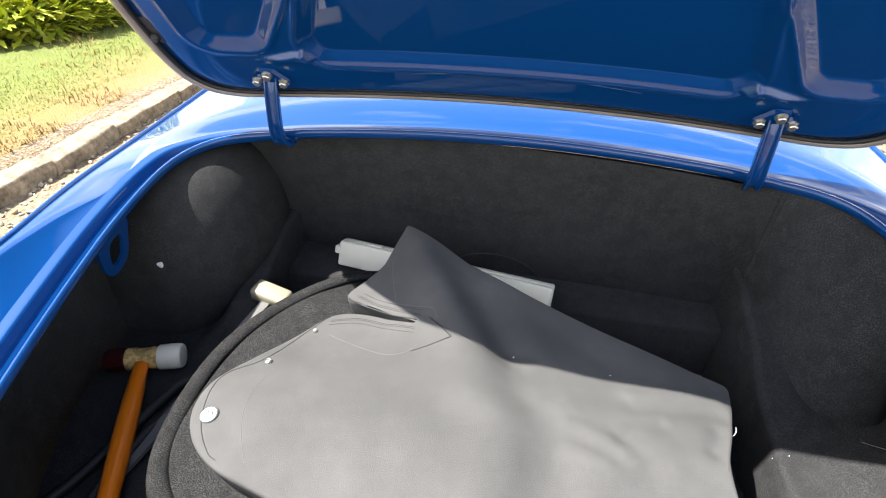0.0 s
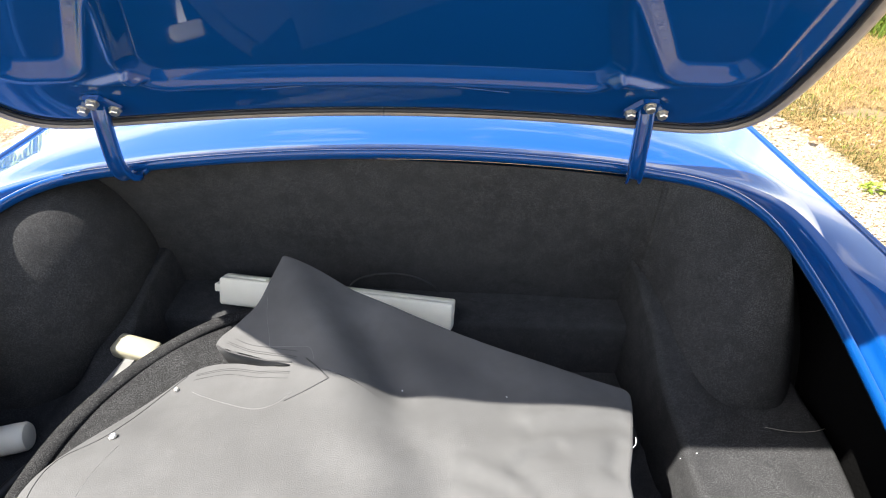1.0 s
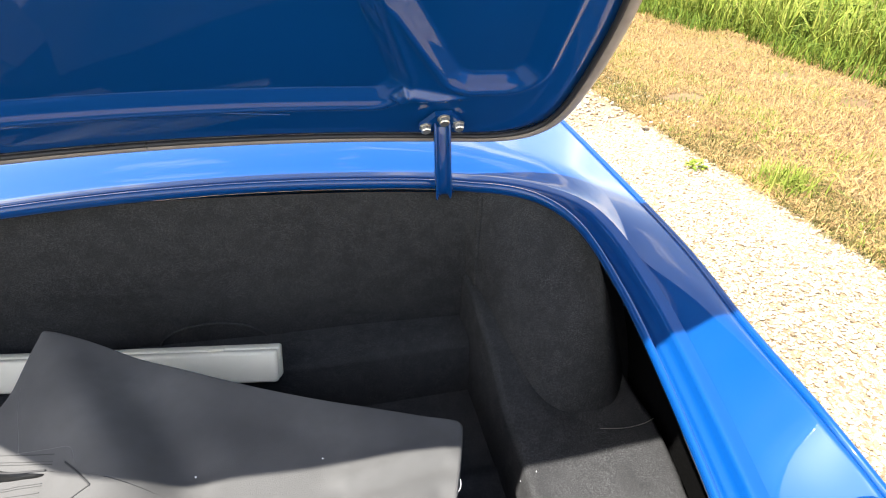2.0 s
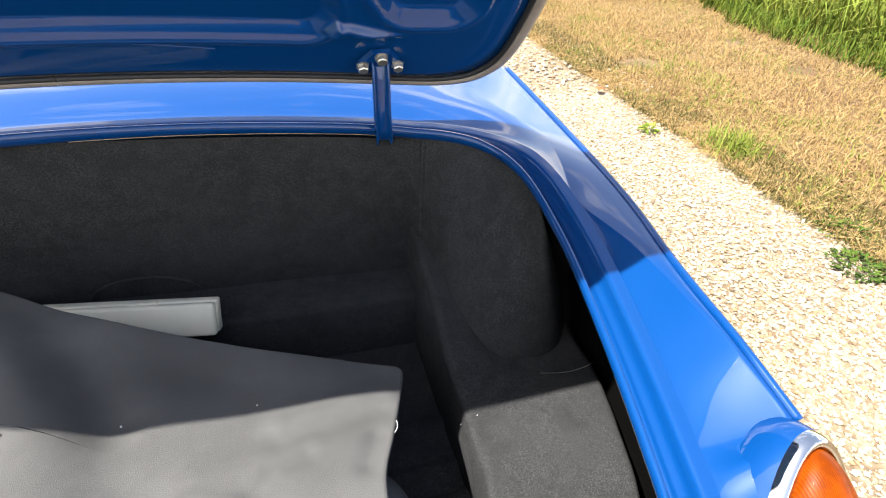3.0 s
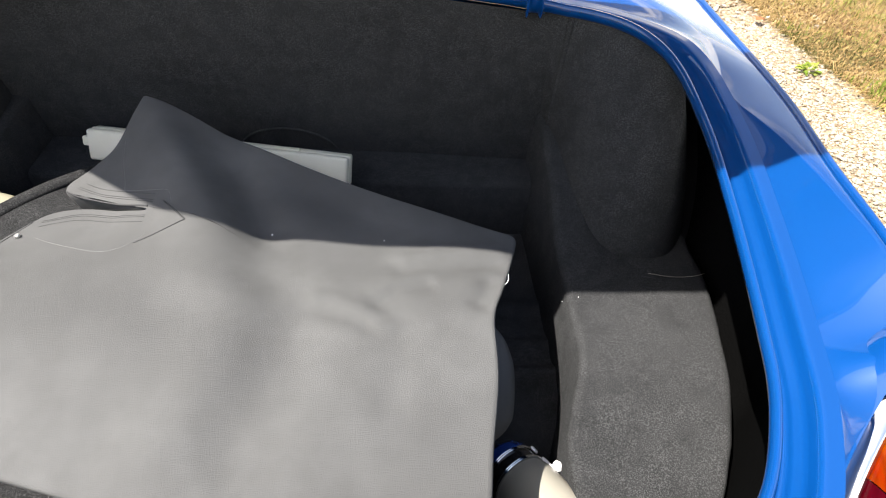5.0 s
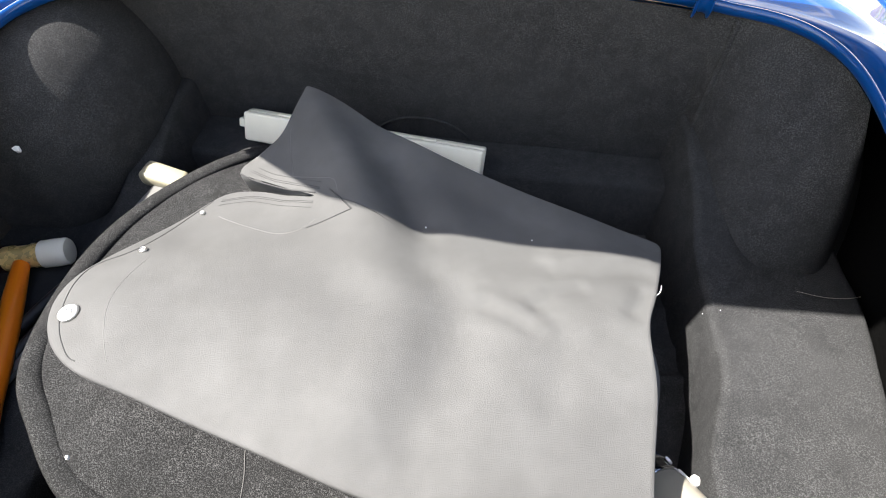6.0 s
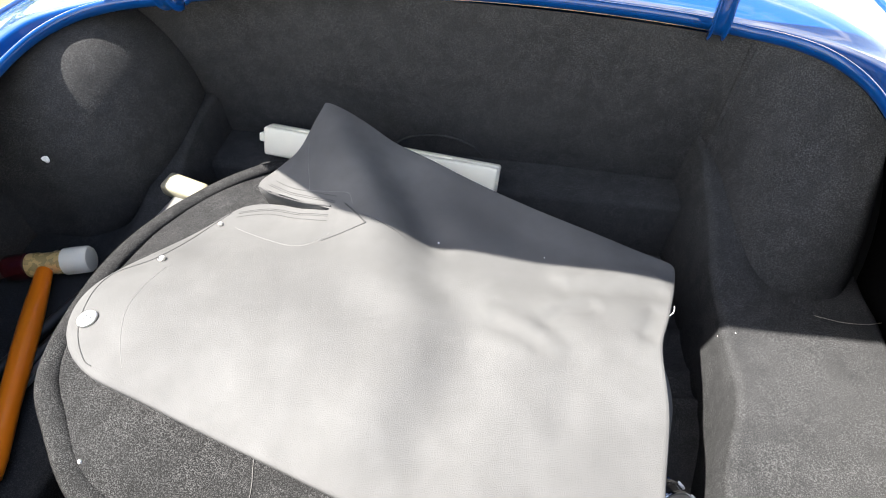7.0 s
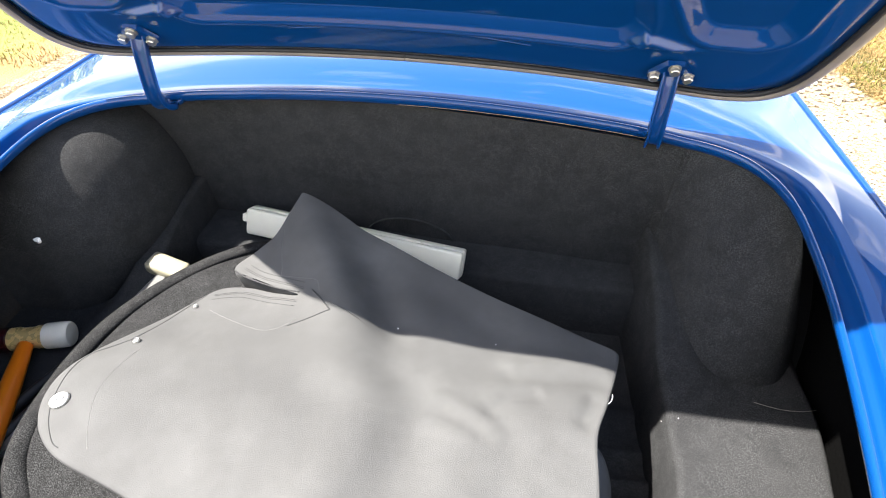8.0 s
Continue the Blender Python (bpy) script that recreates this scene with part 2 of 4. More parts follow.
TURF_GREEN = lawn_turf()
STONE = Mat("kerb_stone", (0.15, 0.12, 0.09), 0.95)
STONE.to("Base Color", STONE.mix(STONE.ramp(STONE.noise(14, 8, 0.7), (0.36, 0.0), (0.62, 1.0)), (0.10, 0.078, 0.052), (0.36, 0.29, 0.20)))
STONE.bump(STONE.noise(40, 6), 0.6, 0.01)
STONE = STONE.m

BARK = Mat("bark", (0.10, 0.075, 0.05), 0.9)
BARK.bump(BARK.noise(30, 6), 0.8, 0.02)
BARK = BARK.m

# ---- building helpers ----


def mesh_of(name, verts, faces, material, smooth=True):
    me = bpy.data.meshes.new(name)
    me.from_pydata([tuple(v) for v in verts], [], [tuple(f) for f in faces])
    me.materials.append(material)
    if smooth:
        me.polygons.foreach_set("use_smooth", [True] * len(me.polygons))
    me.update()
    return me


def put(name, me, parent=None, label="", m=None):
    ob = new(name, me)
    if parent is not None:
        ob.parent = parent
        ob.matrix_parent_inverse = (parent.matrix_world if parent.parent is None else parent.matrix_basis).inverted()
    if m is not None:
        ob.matrix_basis = m
    if label:
        ob["label"] = label
    return ob


def part(name, bm, material, parent, label="", smooth=True, m=None):
    me = bpy.data.meshes.new(name)
    bmesh.ops.recalc_face_normals(bm, faces=bm.faces)
    bm.to_mesh(me)
    bm.free()
    me.materials.append(material)
    if smooth:
        me.polygons.foreach_set("use_smooth", [True] * len(me.polygons))
        me.set_sharp_from_angle(angle=radians(40))
    return put(name, me, parent, label, m)


def thing(name, label, category, at=(0, 0, 0), group="", kind=""):
    ob = new(name)
    ob.location = at
    ob.empty_display_size = 0.05
    bpy.context.view_layer.update()
    return tagged(ob, label, category, group, kind)


def curve_at(points, stations, closed=False):
    """Points of a Catmull-Rom curve at the stations, which count its given points."""
    p = np.array(points, float)
    m = len(p)
    out = []
    count = m if closed else m - 1
    for s in stations:
        i = min(int(s), count - 1)
        u = s - i
        q = [p[(i + d) % m] if closed else p[min(max(i + d, 0), m - 1)] for d in (-1, 0, 1, 2)]
        out.append(0.5 * (2 * q[1] + (q[2] - q[0]) * u + (2 * q[0] - 5 * q[1] + 4 * q[2] - q[3]) * u * u + (3 * q[1] - q[0] - 3 * q[2] + q[3]) * u ** 3))
    return np.array(out)


def spline(points, n, closed=False):
    """n points along a Catmull-Rom curve through the given ones."""
    count = len(points) if closed else len(points) - 1
    return curve_at(points, [k * count / (n if closed else n - 1) for k in range(n)], closed)


def evened(points, n):
    """The closed line through the points as n points at even steps."""
    p = np.vstack([points, points[:1]])
    s = np.r_[0, np.cumsum(np.linalg.norm(np.diff(p, axis=0), axis=1))]
    q = np.linspace(0, s[-1], n, endpoint=False)
    return np.stack([np.interp(q, s, p[:, k]) for k in range(p.shape[1])], 1)


def outward(loop):
    """The outward normals in plan of a loop that runs anticlockwise."""
    d = np.roll(loop[:, :2], -1, 0) - np.roll(loop[:, :2], 1, 0)
    n = np.stack([d[:, 1], -d[:, 0]], 1)
    return n / np.linalg.norm(n, axis=1)[:, None]


def loft(rings, closed=True, cap_first=False, cap_last=False):
    """Verts and faces that join rings of equal length."""
    n = len(rings[0])
    verts = np.vstack(rings)
    faces = []
    for r in range(len(rings) - 1):
        a, b = r * n, (r + 1) * n
        for i in range(n if closed else n - 1):
            j = (i + 1) % n
            faces.append((a + i, a + j, b + j, b + i))
    if cap_first:
        faces.append(tuple(range(n))[::-1])
    if cap_last:
        faces.append(tuple(range((len(rings) - 1) * n, len(rings) * n)))
    return verts, faces


def box_bm(x0, x1, y0, y1, z0, z1, bevel=0.004, segs=2):
    bm = bmesh.new()
    bmesh.ops.create_cube(bm, size=1)
    for v in bm.verts:
        v.co = ((x0 + x1) / 2 + v.co.x * (x1 - x0), (y0 + y1) / 2 + v.co.y * (y1 - y0), (z0 + z1) / 2 + v.co.z * (z1 - z0))
    if bevel:
        bmesh.ops.bevel(bm, geom=list(bm.edges), offset=bevel, segments=segs, profile=0.5, affect="EDGES")
    return bm


def lathe_bm(profile, n=32):
    """A body of revolution about z from (radius, height) pairs."""
    bm = bmesh.new()
    rings = []
    for r, z in profile:
        rings.append([bm.verts.new((r * math.cos(2 * math.pi * k / n), r * math.sin(2 * math.pi * k / n), z)) for k in range(n)])
    for a, b in zip(rings, rings[1:]):
        for k in range(n):
            bm.faces.new((a[k], a[(k + 1) % n], b[(k + 1) % n], b[k]))
    bm.faces.new(rings[0][::-1])
    bm.faces.new(rings[-1])
    return bm


def tube(points, radius, n=10, flat=1.0):
    """A swept tube along 3D points."""
    p = np.array(points, float)
    t = np.gradient(p, axis=0)
    t /= np.linalg.norm(t, axis=1)[:, None]
    up = np.array([0.13, 0.21, 1.0])
    rings = []
    for q, d in zip(p, t):
        a = np.cross(d, up)
        a /= np.linalg.norm(a)
        b = np.cross(a, d)
        rings.append([q + radius * (math.cos(2 * math.pi * k / n) * a + flat * math.sin(2 * math.pi * k / n) * b) for k in range(n)])
    return loft(rings, True, True, True)


def smooth01(x):
    x = np.clip(x, 0, 1)
    return x * x * (3 - 2 * x)


# ---- ground ----
GZ = 0.09


def height_ground(x, y):
    """The drive lies flat; the verge and the lawn rise a little beside it."""
    return GZ + 0.05 * smooth01((x - 2.05) / 0.5) + 0.06 * smooth01((-1.98 - x) / 0.1) + 0.02 * max(0.0, abs(x) - 2.5) ** 0.5


xs = np.r_[-400, -120, -40, -16, np.arange(-9, -2.4, 0.6), np.arange(-2.3, -1.7, 0.05), np.arange(-1.6, 1.9, 0.25), np.arange(1.95, 2.8, 0.08), np.arange(3, 9, 0.6), 16, 40, 120, 400]
ys = np.r_[-400, -100, -30, -10, np.arange(-5, 12, 0.5), 18, 40, 120, 400]
gv, gf = [], []
for yy in ys:
    for xx in xs:
        gv.append((xx, yy, height_ground(xx, yy) + 0.008 * noise.noise((xx * 1.5, yy * 1.5, 0.0))))
nx = len(xs)
for j in range(len(ys) - 1):
    for i in range(nx - 1):
        gf.append((j * nx + i, j * nx + i + 1, (j + 1) * nx + i + 1, (j + 1) * nx + i))
ground_me = mesh_of("ground", gv, gf, EARTH)
ground_me.materials.append(TURF_DRY)
ground_me.materials.append(TURF_GREEN)
for poly in ground_me.polygons:
    cx = poly.center.x
    poly.material_index = 1 if cx > 2.12 else 2 if cx < -2.08 else 0
ground = tagged(put("ground", ground_me), "pale gravel drive between a dry verge and a green lawn", "ground", kind="structure")

# ---- car body ----
CX = 0.014
O_HALF = [(0.0, 0.155), (0.2, 0.157), (0.375, 0.163), (0.437, 0.189), (0.477, 0.255), (0.496, 0.327), (0.519, 0.453), (0.534, 0.57), (0.534, 0.685), (0.505, 0.752), (0.45, 0.787), (0.37, 0.803), (0.27, 0.809), (0.12, 0.814)]
W_HALF = [(0.0, 0.085, 0.655), (0.2, 0.088, 0.655), (0.40, 0.098, 0.650), (0.470, 0.108, 0.640), (0.516, 0.146, 0.594), (0.541, 0.200, 0.617), (0.564, 0.240, 0.680), (0.592, 0.275, 0.718), (0.613, 0.294, 0.716), (0.611, 0.370, 0.733), (0.623, 0.480, 0.737), (0.656, 0.637, 0.734), (0.690, 0.9, 0.728), (0.703, 1.15, 0.735), (0.60, 1.30, 0.77), (0.35, 1.34, 0.80), (0.12, 1.35, 0.805)]
O_CTRL = [(CX + x, y) for x, y in O_HALF] + [(CX, 0.815)] + [(CX - x, y) for x, y in O_HALF[:0:-1]]
W_CTRL = [(CX + x, y, z) for x, y, z in W_HALF] + [(CX, 1.352, 0.805)] + [(CX - x, y, z) for x, y, z in W_HALF[:0:-1]]
# stations of the opening's edge and of the wing's edge that lie opposite each other
FACING = [(0, 0), (2, 2), (3, 3), (4, 5.2), (5, 8.3), (6, 9.9), (7, 10.6), (8, 11.3), (9, 12), (10, 13), (11, 14), (12, 15), (13, 16), (14, 17)]
HALF_O = np.r_[np.linspace(0, 2, 14), np.linspace(2, 5, 60)[1:], np.linspace(5, 9, 64)[1:], np.linspace(9, 14, 44)[1:]]
HALF_W = np.interp(HALF_O, [a for a, b in FACING], [b for a, b in FACING])
O_LOOP = curve_at(O_CTRL, np.r_[HALF_O, 28 - HALF_O[-2:0:-1]], True)
W_LOOP = curve_at(W_CTRL, np.r_[HALF_W, 34 - HALF_W[-2:0:-1]], True)
O_OUT, W_OUT = outward(O_LOOP), outward(W_LOOP)


def rim_z(x, y):
    """The opening slopes to the tail and is arched along its far edge."""
    return 0.757 + 0.17 * (y - 0.74) + 0.021 * np.clip(1 - ((x - CX) / 0.42) ** 2, 0, 1) * smooth01((y - 0.55) / 0.25)


def ring_open(d, dz):
    q = O_LOOP + O_OUT * d
    return np.c_[q, rim_z(O_LOOP[:, 0], O_LOOP[:, 1]) + dz]


car = thing("car", "glossy blue sports car with its boot lid open", "car", (CX, 0.6, GZ))

FIN = smooth01((O_LOOP[:, 1] - 0.20) / 0.10) * (1 - smooth01((O_LOOP[:, 1] - 0.62) / 0.12))
FAR = smooth01((O_LOOP[:, 1] - 0.70) / 0.08)
rim_rings = [ring_open(d, dz - 0.010 * FAR * (d > 0.028)) for d, dz in ((0.006, -0.012), (0.0015, -0.008), (0.0, -0.003), (0.0008, 0.0018), (0.003, 0.0042), (0.0055, 0.0042), (0.0078, 0.001), (0.0094, -0.007), (0.0115, -0.0135), (0.0145, -0.0165), (0.0175, -0.0165), (0.0195, -0.0135), (0.0215, -0.0105), (0.0255, -0.0095), (0.0285, -0.004), (0.0305, 0.001), (0.032, 0.0038), (0.0345, 0.0048), (0.038, 0.005), (0.0465, 0.0055))]
rv, rf = loft(rim_rings)
put("boot_rim", mesh_of("boot_rim", rv, rf, PAINT), car)

# the deck: a flat strip round the opening, then the inner face of the fin up to its rolled edge
shoulder = ring_open(0.0467, 0.0055 - 0.006 * FIN - 0.010 * FAR)
deck_rings = [ring_open(0.0465, 0.0055 - 0.010 * FAR), shoulder]
EDGE = 0.5 + FIN * (np.interp(O_LOOP[:, 1], [0.20, 0.30, 0.39, 0.45, 0.53, 0.60, 0.66], [0.96, 0.94, 0.88, 0.72, 0.46, 0.12, 0.05]) - 0.5)
for k in (0.012, 0.03, 0.08, 0.2, 0.4, 0.6, 0.8, 0.92, 0.97, 1.0, 1.03, 1.08, 1.2, 1.4, 1.6, 1.8, 1.92, 2.0):
    along_s = EDGE * k if k <= 1 else EDGE + (1 - EDGE) * (k - 1)
    rise = FIN * min(k, 1.0) + (1 - FIN) * along_s
    q = shoulder * (1 - along_s[:, None]) + W_LOOP * along_s[:, None]
    q[:, 2] = shoulder[:, 2] + (W_LOOP[:, 2] - shoulder[:, 2]) * rise + FIN * 0.0012 * math.sin(math.pi * max(0.0, k - 1)) - FIN * 0.0012 * math.sin(math.pi * min(k, 1.0))
    q[:, 2] += 0.017 * FAR * (1 - np.exp(-((np.linalg.norm(q - shoulder, axis=1) / 0.042) ** 2))) * (1 - along_s)
    deck_rings.append(q)
for d, z in ((0.004, -0.0015), (0.008, -0.006), (0.012, -0.014), (0.017, -0.035), (0.024, -0.10), (0.034, -0.2), (0.034, -0.33), (0.03, -0.42)):
    deck_rings.append(np.c_[W_LOOP[:, :2] + W_OUT * d, W_LOOP[:, 2] + z])
dv, df = loft(deck_rings)
put("body_shell", mesh_of("body_shell", dv, df, PAINT), car)

for sg in (1, -1):
    bead = spline([(CX + sg * (x + 0.006), y, z - 0.001) for x, y, z in W_HALF[8:14]], 60)
    v, f = tube(list(map(tuple, bead)), 0.0045, 8)
    put("wing_beading", mesh_of("wing_beading", v, f, PAINT), car)

# ---- boot lid ----
LID_HINGE = Vector((CX, 0.80, 0.853))
LID_UP = Vector((0, -0.588, 0.809)).normalized()
LID_IN = Vector((0, -0.809, -0.588)).normalized()
LID_HALF = [(0.0, -0.03), (0.2, -0.031), (0.38, -0.032), (0.47, -0.028), (0.520, -0.004), (0.543, 0.05), (0.547, 0.17), (0.535, 0.28), (0.515, 0.39), (0.495, 0.49), (0.470, 0.57), (0.41, 0.634), (0.22, 0.670)]


def lid_point(x, b, h):
    return LID_HINGE + Vector((x, 0, 0)) + LID_UP * b + LID_IN * h


lid = part("boot_lid", bmesh.new(), PAINT, car)
LID_LOOP = evened(spline(LID_HALF + [(0.0, 0.690)] + [(-x, b) for x, b in LID_HALF[:0:-1]], 700, True), 720)


def lid_arch(x):
    """The lid is arched across, as the deck is."""
    return -0.021 * (1 - (x / 0.40) ** 2)


def polygon_distance(px, py, poly):
    """Signed distance from a polygon, negative inside it."""
    best = np.full(px.shape, 1e9)
    inside = np.zeros(px.shape, bool)
    for (x0, y0), (x1, y1) in zip(poly, poly[1:] + poly[:1]):
        ex, ey = x1 - x0, y1 - y0
        t = np.clip(((px - x0) * ex + (py - y0) * ey) / (ex * ex + ey * ey), 0, 1)
        best = np.minimum(best, np.hypot(px - x0 - t * ex, py - y0 - t * ey))
        cross = (y0 > py) != (y1 > py)
        inside ^= cross & (px < ex * (py - y0) / (ey if abs(ey) > 1e-9 else 1e-9) + x0)
    return np.where(inside, -best, best)


POCKETS = [
    [(-0.275, 0.094), (0.275, 0.094), (0.19, 0.34), (0.25, 0.54), (-0.25, 0.54), (-0.19, 0.34)],
    [(0.398, 0.125), (0.432, 0.128), (0.43, 0.40), (0.40, 0.50), (0.31, 0.45), (0.27, 0.33)],
    [(-0.398, 0.125), (-0.432, 0.128), (-0.43, 0.40), (-0.40, 0.50), (-0.31, 0.45), (-0.27, 0.33)],
]
DARTS = [[(0.30, 0.062), (0.315, 0.085), (0.40, 0.064)], [(-0.30, 0.062), (-0.315, 0.085), (-0.40, 0.064)]]


def lid_relief(px, py):
    """Height of the inner skin towards the boot: a frame with sunk pockets that have a raised bead round them."""
    h = np.zeros_like(px)
    for poly in POCKETS:
        d = polygon_distance(px, py, poly) - 0.03
        h += -0.012 * np.clip((0.013 - d) / 0.019, 0, 1) + 0.0032 * np.exp(-(((d - 0.018) / 0.0042) ** 2))
    for poly in DARTS:
        h += 0.010 * smooth01(-polygon_distance(px, py, poly) / 0.008 + 0.2)
    return h


lid_rings = []
c_lid = np.array((0.0, 0.33))
for s in np.r_[np.linspace(0.02, 0.93, 250), 0.945, 0.96, 0.975, 0.985]:
    q = c_lid + (LID_LOOP - c_lid) * s
    edge = smooth01((s - 0.93) / 0.05)
    h = lid_relief(q[:, 0], q[:, 1]) - 0.010 * edge + lid_arch(q[:, 0])
    lid_rings.append([lid_point(x, b, hh) for (x, b), hh in zip(q, h)])
for s, back in ((1.0, -0.012), (1.006, -0.016), (1.0, -0.022), (0.9, -0.034), (0.6, -0.046), (0.05, -0.05)):
    q = c_lid + (LID_LOOP - c_lid) * s
    lid_rings.append([lid_point(x, b, back + lid_arch(x)) for x, b in q])
lv, lf = loft([np.array([tuple(v) for v in r]) for r in lid_rings], True, True, True)
lid.data = mesh_of("boot_lid", lv, lf, PAINT)
cl = [tuple(lid_point(x, 0.034 + 0.010 * (1 - (x / 0.17) ** 2), lid_arch(x) + 0.0002)) for x in np.linspace(-0.16, 0.18, 40)]
bv, bf = tube(cl, 0.0010, 6)
put("pressed_line", mesh_of("pressed_line", bv, bf, PAINT), lid)
seal_loop = c_lid + (LID_LOOP - c_lid) * 0.982
seal_pts = [lid_point(x, b, -0.004 + lid_arch(x)) for x, b in seal_loop]
sv, sf = tube([tuple(v) for v in seal_pts] + [tuple(seal_pts[0])], 0.0085, 12, 0.8)
put("rubber_seal", mesh_of("rubber_seal", sv, sf, SEAL), lid, "pale grey rubber seal")
for reach, drop in ((0.966, 0.0008), (0.999, -0.010)):
    lip_loop = c_lid + (LID_LOOP - c_lid) * reach
    lip_pts = [tuple(lid_point(x, b, drop - 0.010 * smooth01((reach - 0.93) / 0.05) + 0.006 + lid_arch(x))) for x, b in lip_loop]
    sv, sf = tube(lip_pts + lip_pts[:1], 0.0036, 8)
    put("seal_lip", mesh_of("seal_lip", sv, sf, RUBBER), lid, "black lip of the seal")


def hinge(x):
    """A forked strap from a three-bolt plate on the lid down under the rim."""
    arm_path = spline([(x, 0.7865, 0.872), (x, 0.781, 0.845), (x, 0.777, 0.805), (x + 0.001, 0.776, 0.786), (x + 0.002, 0.779, 0.772), (x + 0.004, 0.787, 0.763), (x + 0.008, 0.798, 0.759), (x + 0.014, 0.808, 0.762)], 20)
    rings = []
    prof = [(-0.0112, 0.002), (-0.0112, -0.006), (-0.0096, -0.0078), (-0.0078, -0.0062), (-0.0066, -0.0015), (-0.003, 0.0), (0.003, 0.0), (0.0066, -0.0015), (0.0078, -0.0062), (0.0096, -0.0078), (0.0112, -0.006), (0.0112, 0.002)]
    for k, q in enumerate(arm_path):
        d = arm_path[min(k + 1, 19)] - arm_path[max(k - 1, 0)]
        d = d / np.linalg.norm(d)
        nrm = np.array((0, d[2], -d[1]))
        nrm = nrm if nrm[1] > 0 else -nrm
        rings.append([q + np.array((u, 0, 0)) + nrm * w for u, w in prof])
    v, f = loft(rings, True, True, True)
    arm = put("hinge", mesh_of("hinge", v, f, PAINT), car, "blue painted hinge strap with raised edges")
    plate = bmesh.new()
    shape = [(-0.029, -0.010), (-0.029, -0.003), (-0.011, 0.021), (0.011, 0.021), (0.029, -0.003), (0.029, -0.010)]
    low = [plate.verts.new(lid_point(x - CX + u, 0.022 + w, -0.001)) for u, w in shape]
    top = [plate.verts.new(lid_point(x - CX + u * 0.95, 0.022 + w * 0.95, 0.006)) for u, w in shape]
    plate.faces.new(low)
    plate.faces.new(top[::-1])
    for k in range(6):
        plate.faces.new((low[k], low[(k + 1) % 6], top[(k + 1) % 6], top[k]))
    part("hinge_plate", plate, PAINT, arm, smooth=False)
    turn = LID_IN.to_track_quat("Z", "X").to_matrix().to_4x4()
    for u, w in ((-0.022, -0.001), (0.022, -0.001), (0.0, 0.014)):
        bolt = lathe_bm([(0.0085, 0.0), (0.0085, 0.0015), (0.0068, 0.002), (0.0068, 0.007), (0.0058, 0.0085), (0.003, 0.0085)], 6 if u else 12)
        part("bolt", bolt, ZINC, arm, "zinc plated bolt", False, Matrix.Translation(lid_point(x - CX + u, 0.022 + w, 0.006)) @ turn)


hinge(0.382)
hinge(-0.372)

# stay bracket on the lid edge and catch under the rim
b_turn = LID_IN.to_track_quat("Z", "Y").to_matrix().to_4x4()
b_at = Matrix.Translation(lid_point(-0.516, 0.125, 0.002)) @ b_turn
br = part("stay_bracket", box_bm(-0.022, 0.008, -0.026, 0.026, -0.006, 0.011, 0.004), RUBBER, lid, "small dark stay bracket", m=b_at)
part("bracket_bolt", lathe_bm([(0.007, 0.0), (0.007, 0.003), (0.005, 0.006), (0.002, 0.0065)], 12), RUBBER, br, "dark bolt", m=b_at @ pose(-0.006, -0.012, 0.011))


def catch():
    bm = bmesh.new()
    outer = spline([(-0.034, 0.04), (0.0, 0.042), (0.036, 0.04), (0.037, 0.01), (0.034, -0.02), (0.018, -0.036), (-0.006, -0.038), (-0.024, -0.024), (-0.034, 0.005)], 32, True)
    inner = spline([(-0.008, 0.02), (0.008, 0.024), (0.02, 0.018), (0.02, 0.0), (0.018, -0.014), (0.006, -0.022), (-0.008, -0.018), (-0.012, 0.0), (-0.012, 0.012)], 32, True)
    loops = [[bm.verts.new((w, u, z)) for u, z in loop] for w in (-0.002, 0.002) for loop in (outer, inner)]
    o0, i0, o1, i1 = loops
    for k in range(32):
        j = (k + 1) % 32
        bm.faces.new((o0[k], o0[j], i0[j], i0[k]))
        bm.faces.new((o1[j], o1[k], i1[k], i1[j]))
        bm.faces.new((o0[j], o0[k], o1[k], o1[j]))
        bm.faces.new((i0[k], i0[j], i1[j], i1[k]))
    return bm


part("stay_catch", catch(), PAINT, car, "small slotted blue steel catch under the rim", m=pose(-0.532, 0.54, 0.680, 0, 12, 8))

# ---- boot lining ----
FLOOR_Z, SIDE_R, SIDE_L = 0.36, 0.487, 0.447


def sheet(name, fn, nu, nv, parent, material=CARPET, label=""):
    """A skin from a function of two numbers in 0..1."""
    v = [fn(i / nu, j / nv) for j in range(nv + 1) for i in range(nu + 1)]
    f = [(j * (nu + 1) + i, j * (nu + 1) + i + 1, (j + 1) * (nu + 1) + i + 1, (j + 1) * (nu + 1) + i) for j in range(nv) for i in range(nu)]
    return put(name, mesh_of(name, v, f, material), parent, label)


def along(y, table):
    """A plan line, given as (y, x) stations."""
    return float(np.interp(y, [q[0] for q in table], [q[1] for q in table]))


FLOOR_EDGE = [(0.12, 0.48), (0.22, 0.507), (0.265, 0.541), (0.31, 0.571), (0.38, 0.600), (0.47, 0.628), (0.575, 0.645), (0.70, 0.650), (0.92, 0.650)]
SIDE_WALL = [(0.12, 0.485), (0.22, 0.512), (0.262, 0.545), (0.30, 0.577), (0.38, 0.640), (0.50, 0.655), (0.92, 0.656)]


def back_y(x):
    return 0.90 - 0.06 * x


part("floor_panel", box_bm(-0.44, 0.44, 0.13, 0.93, FLOOR_Z - 0.024, FLOOR_Z - 0.004, 0.004), CARPET, car)


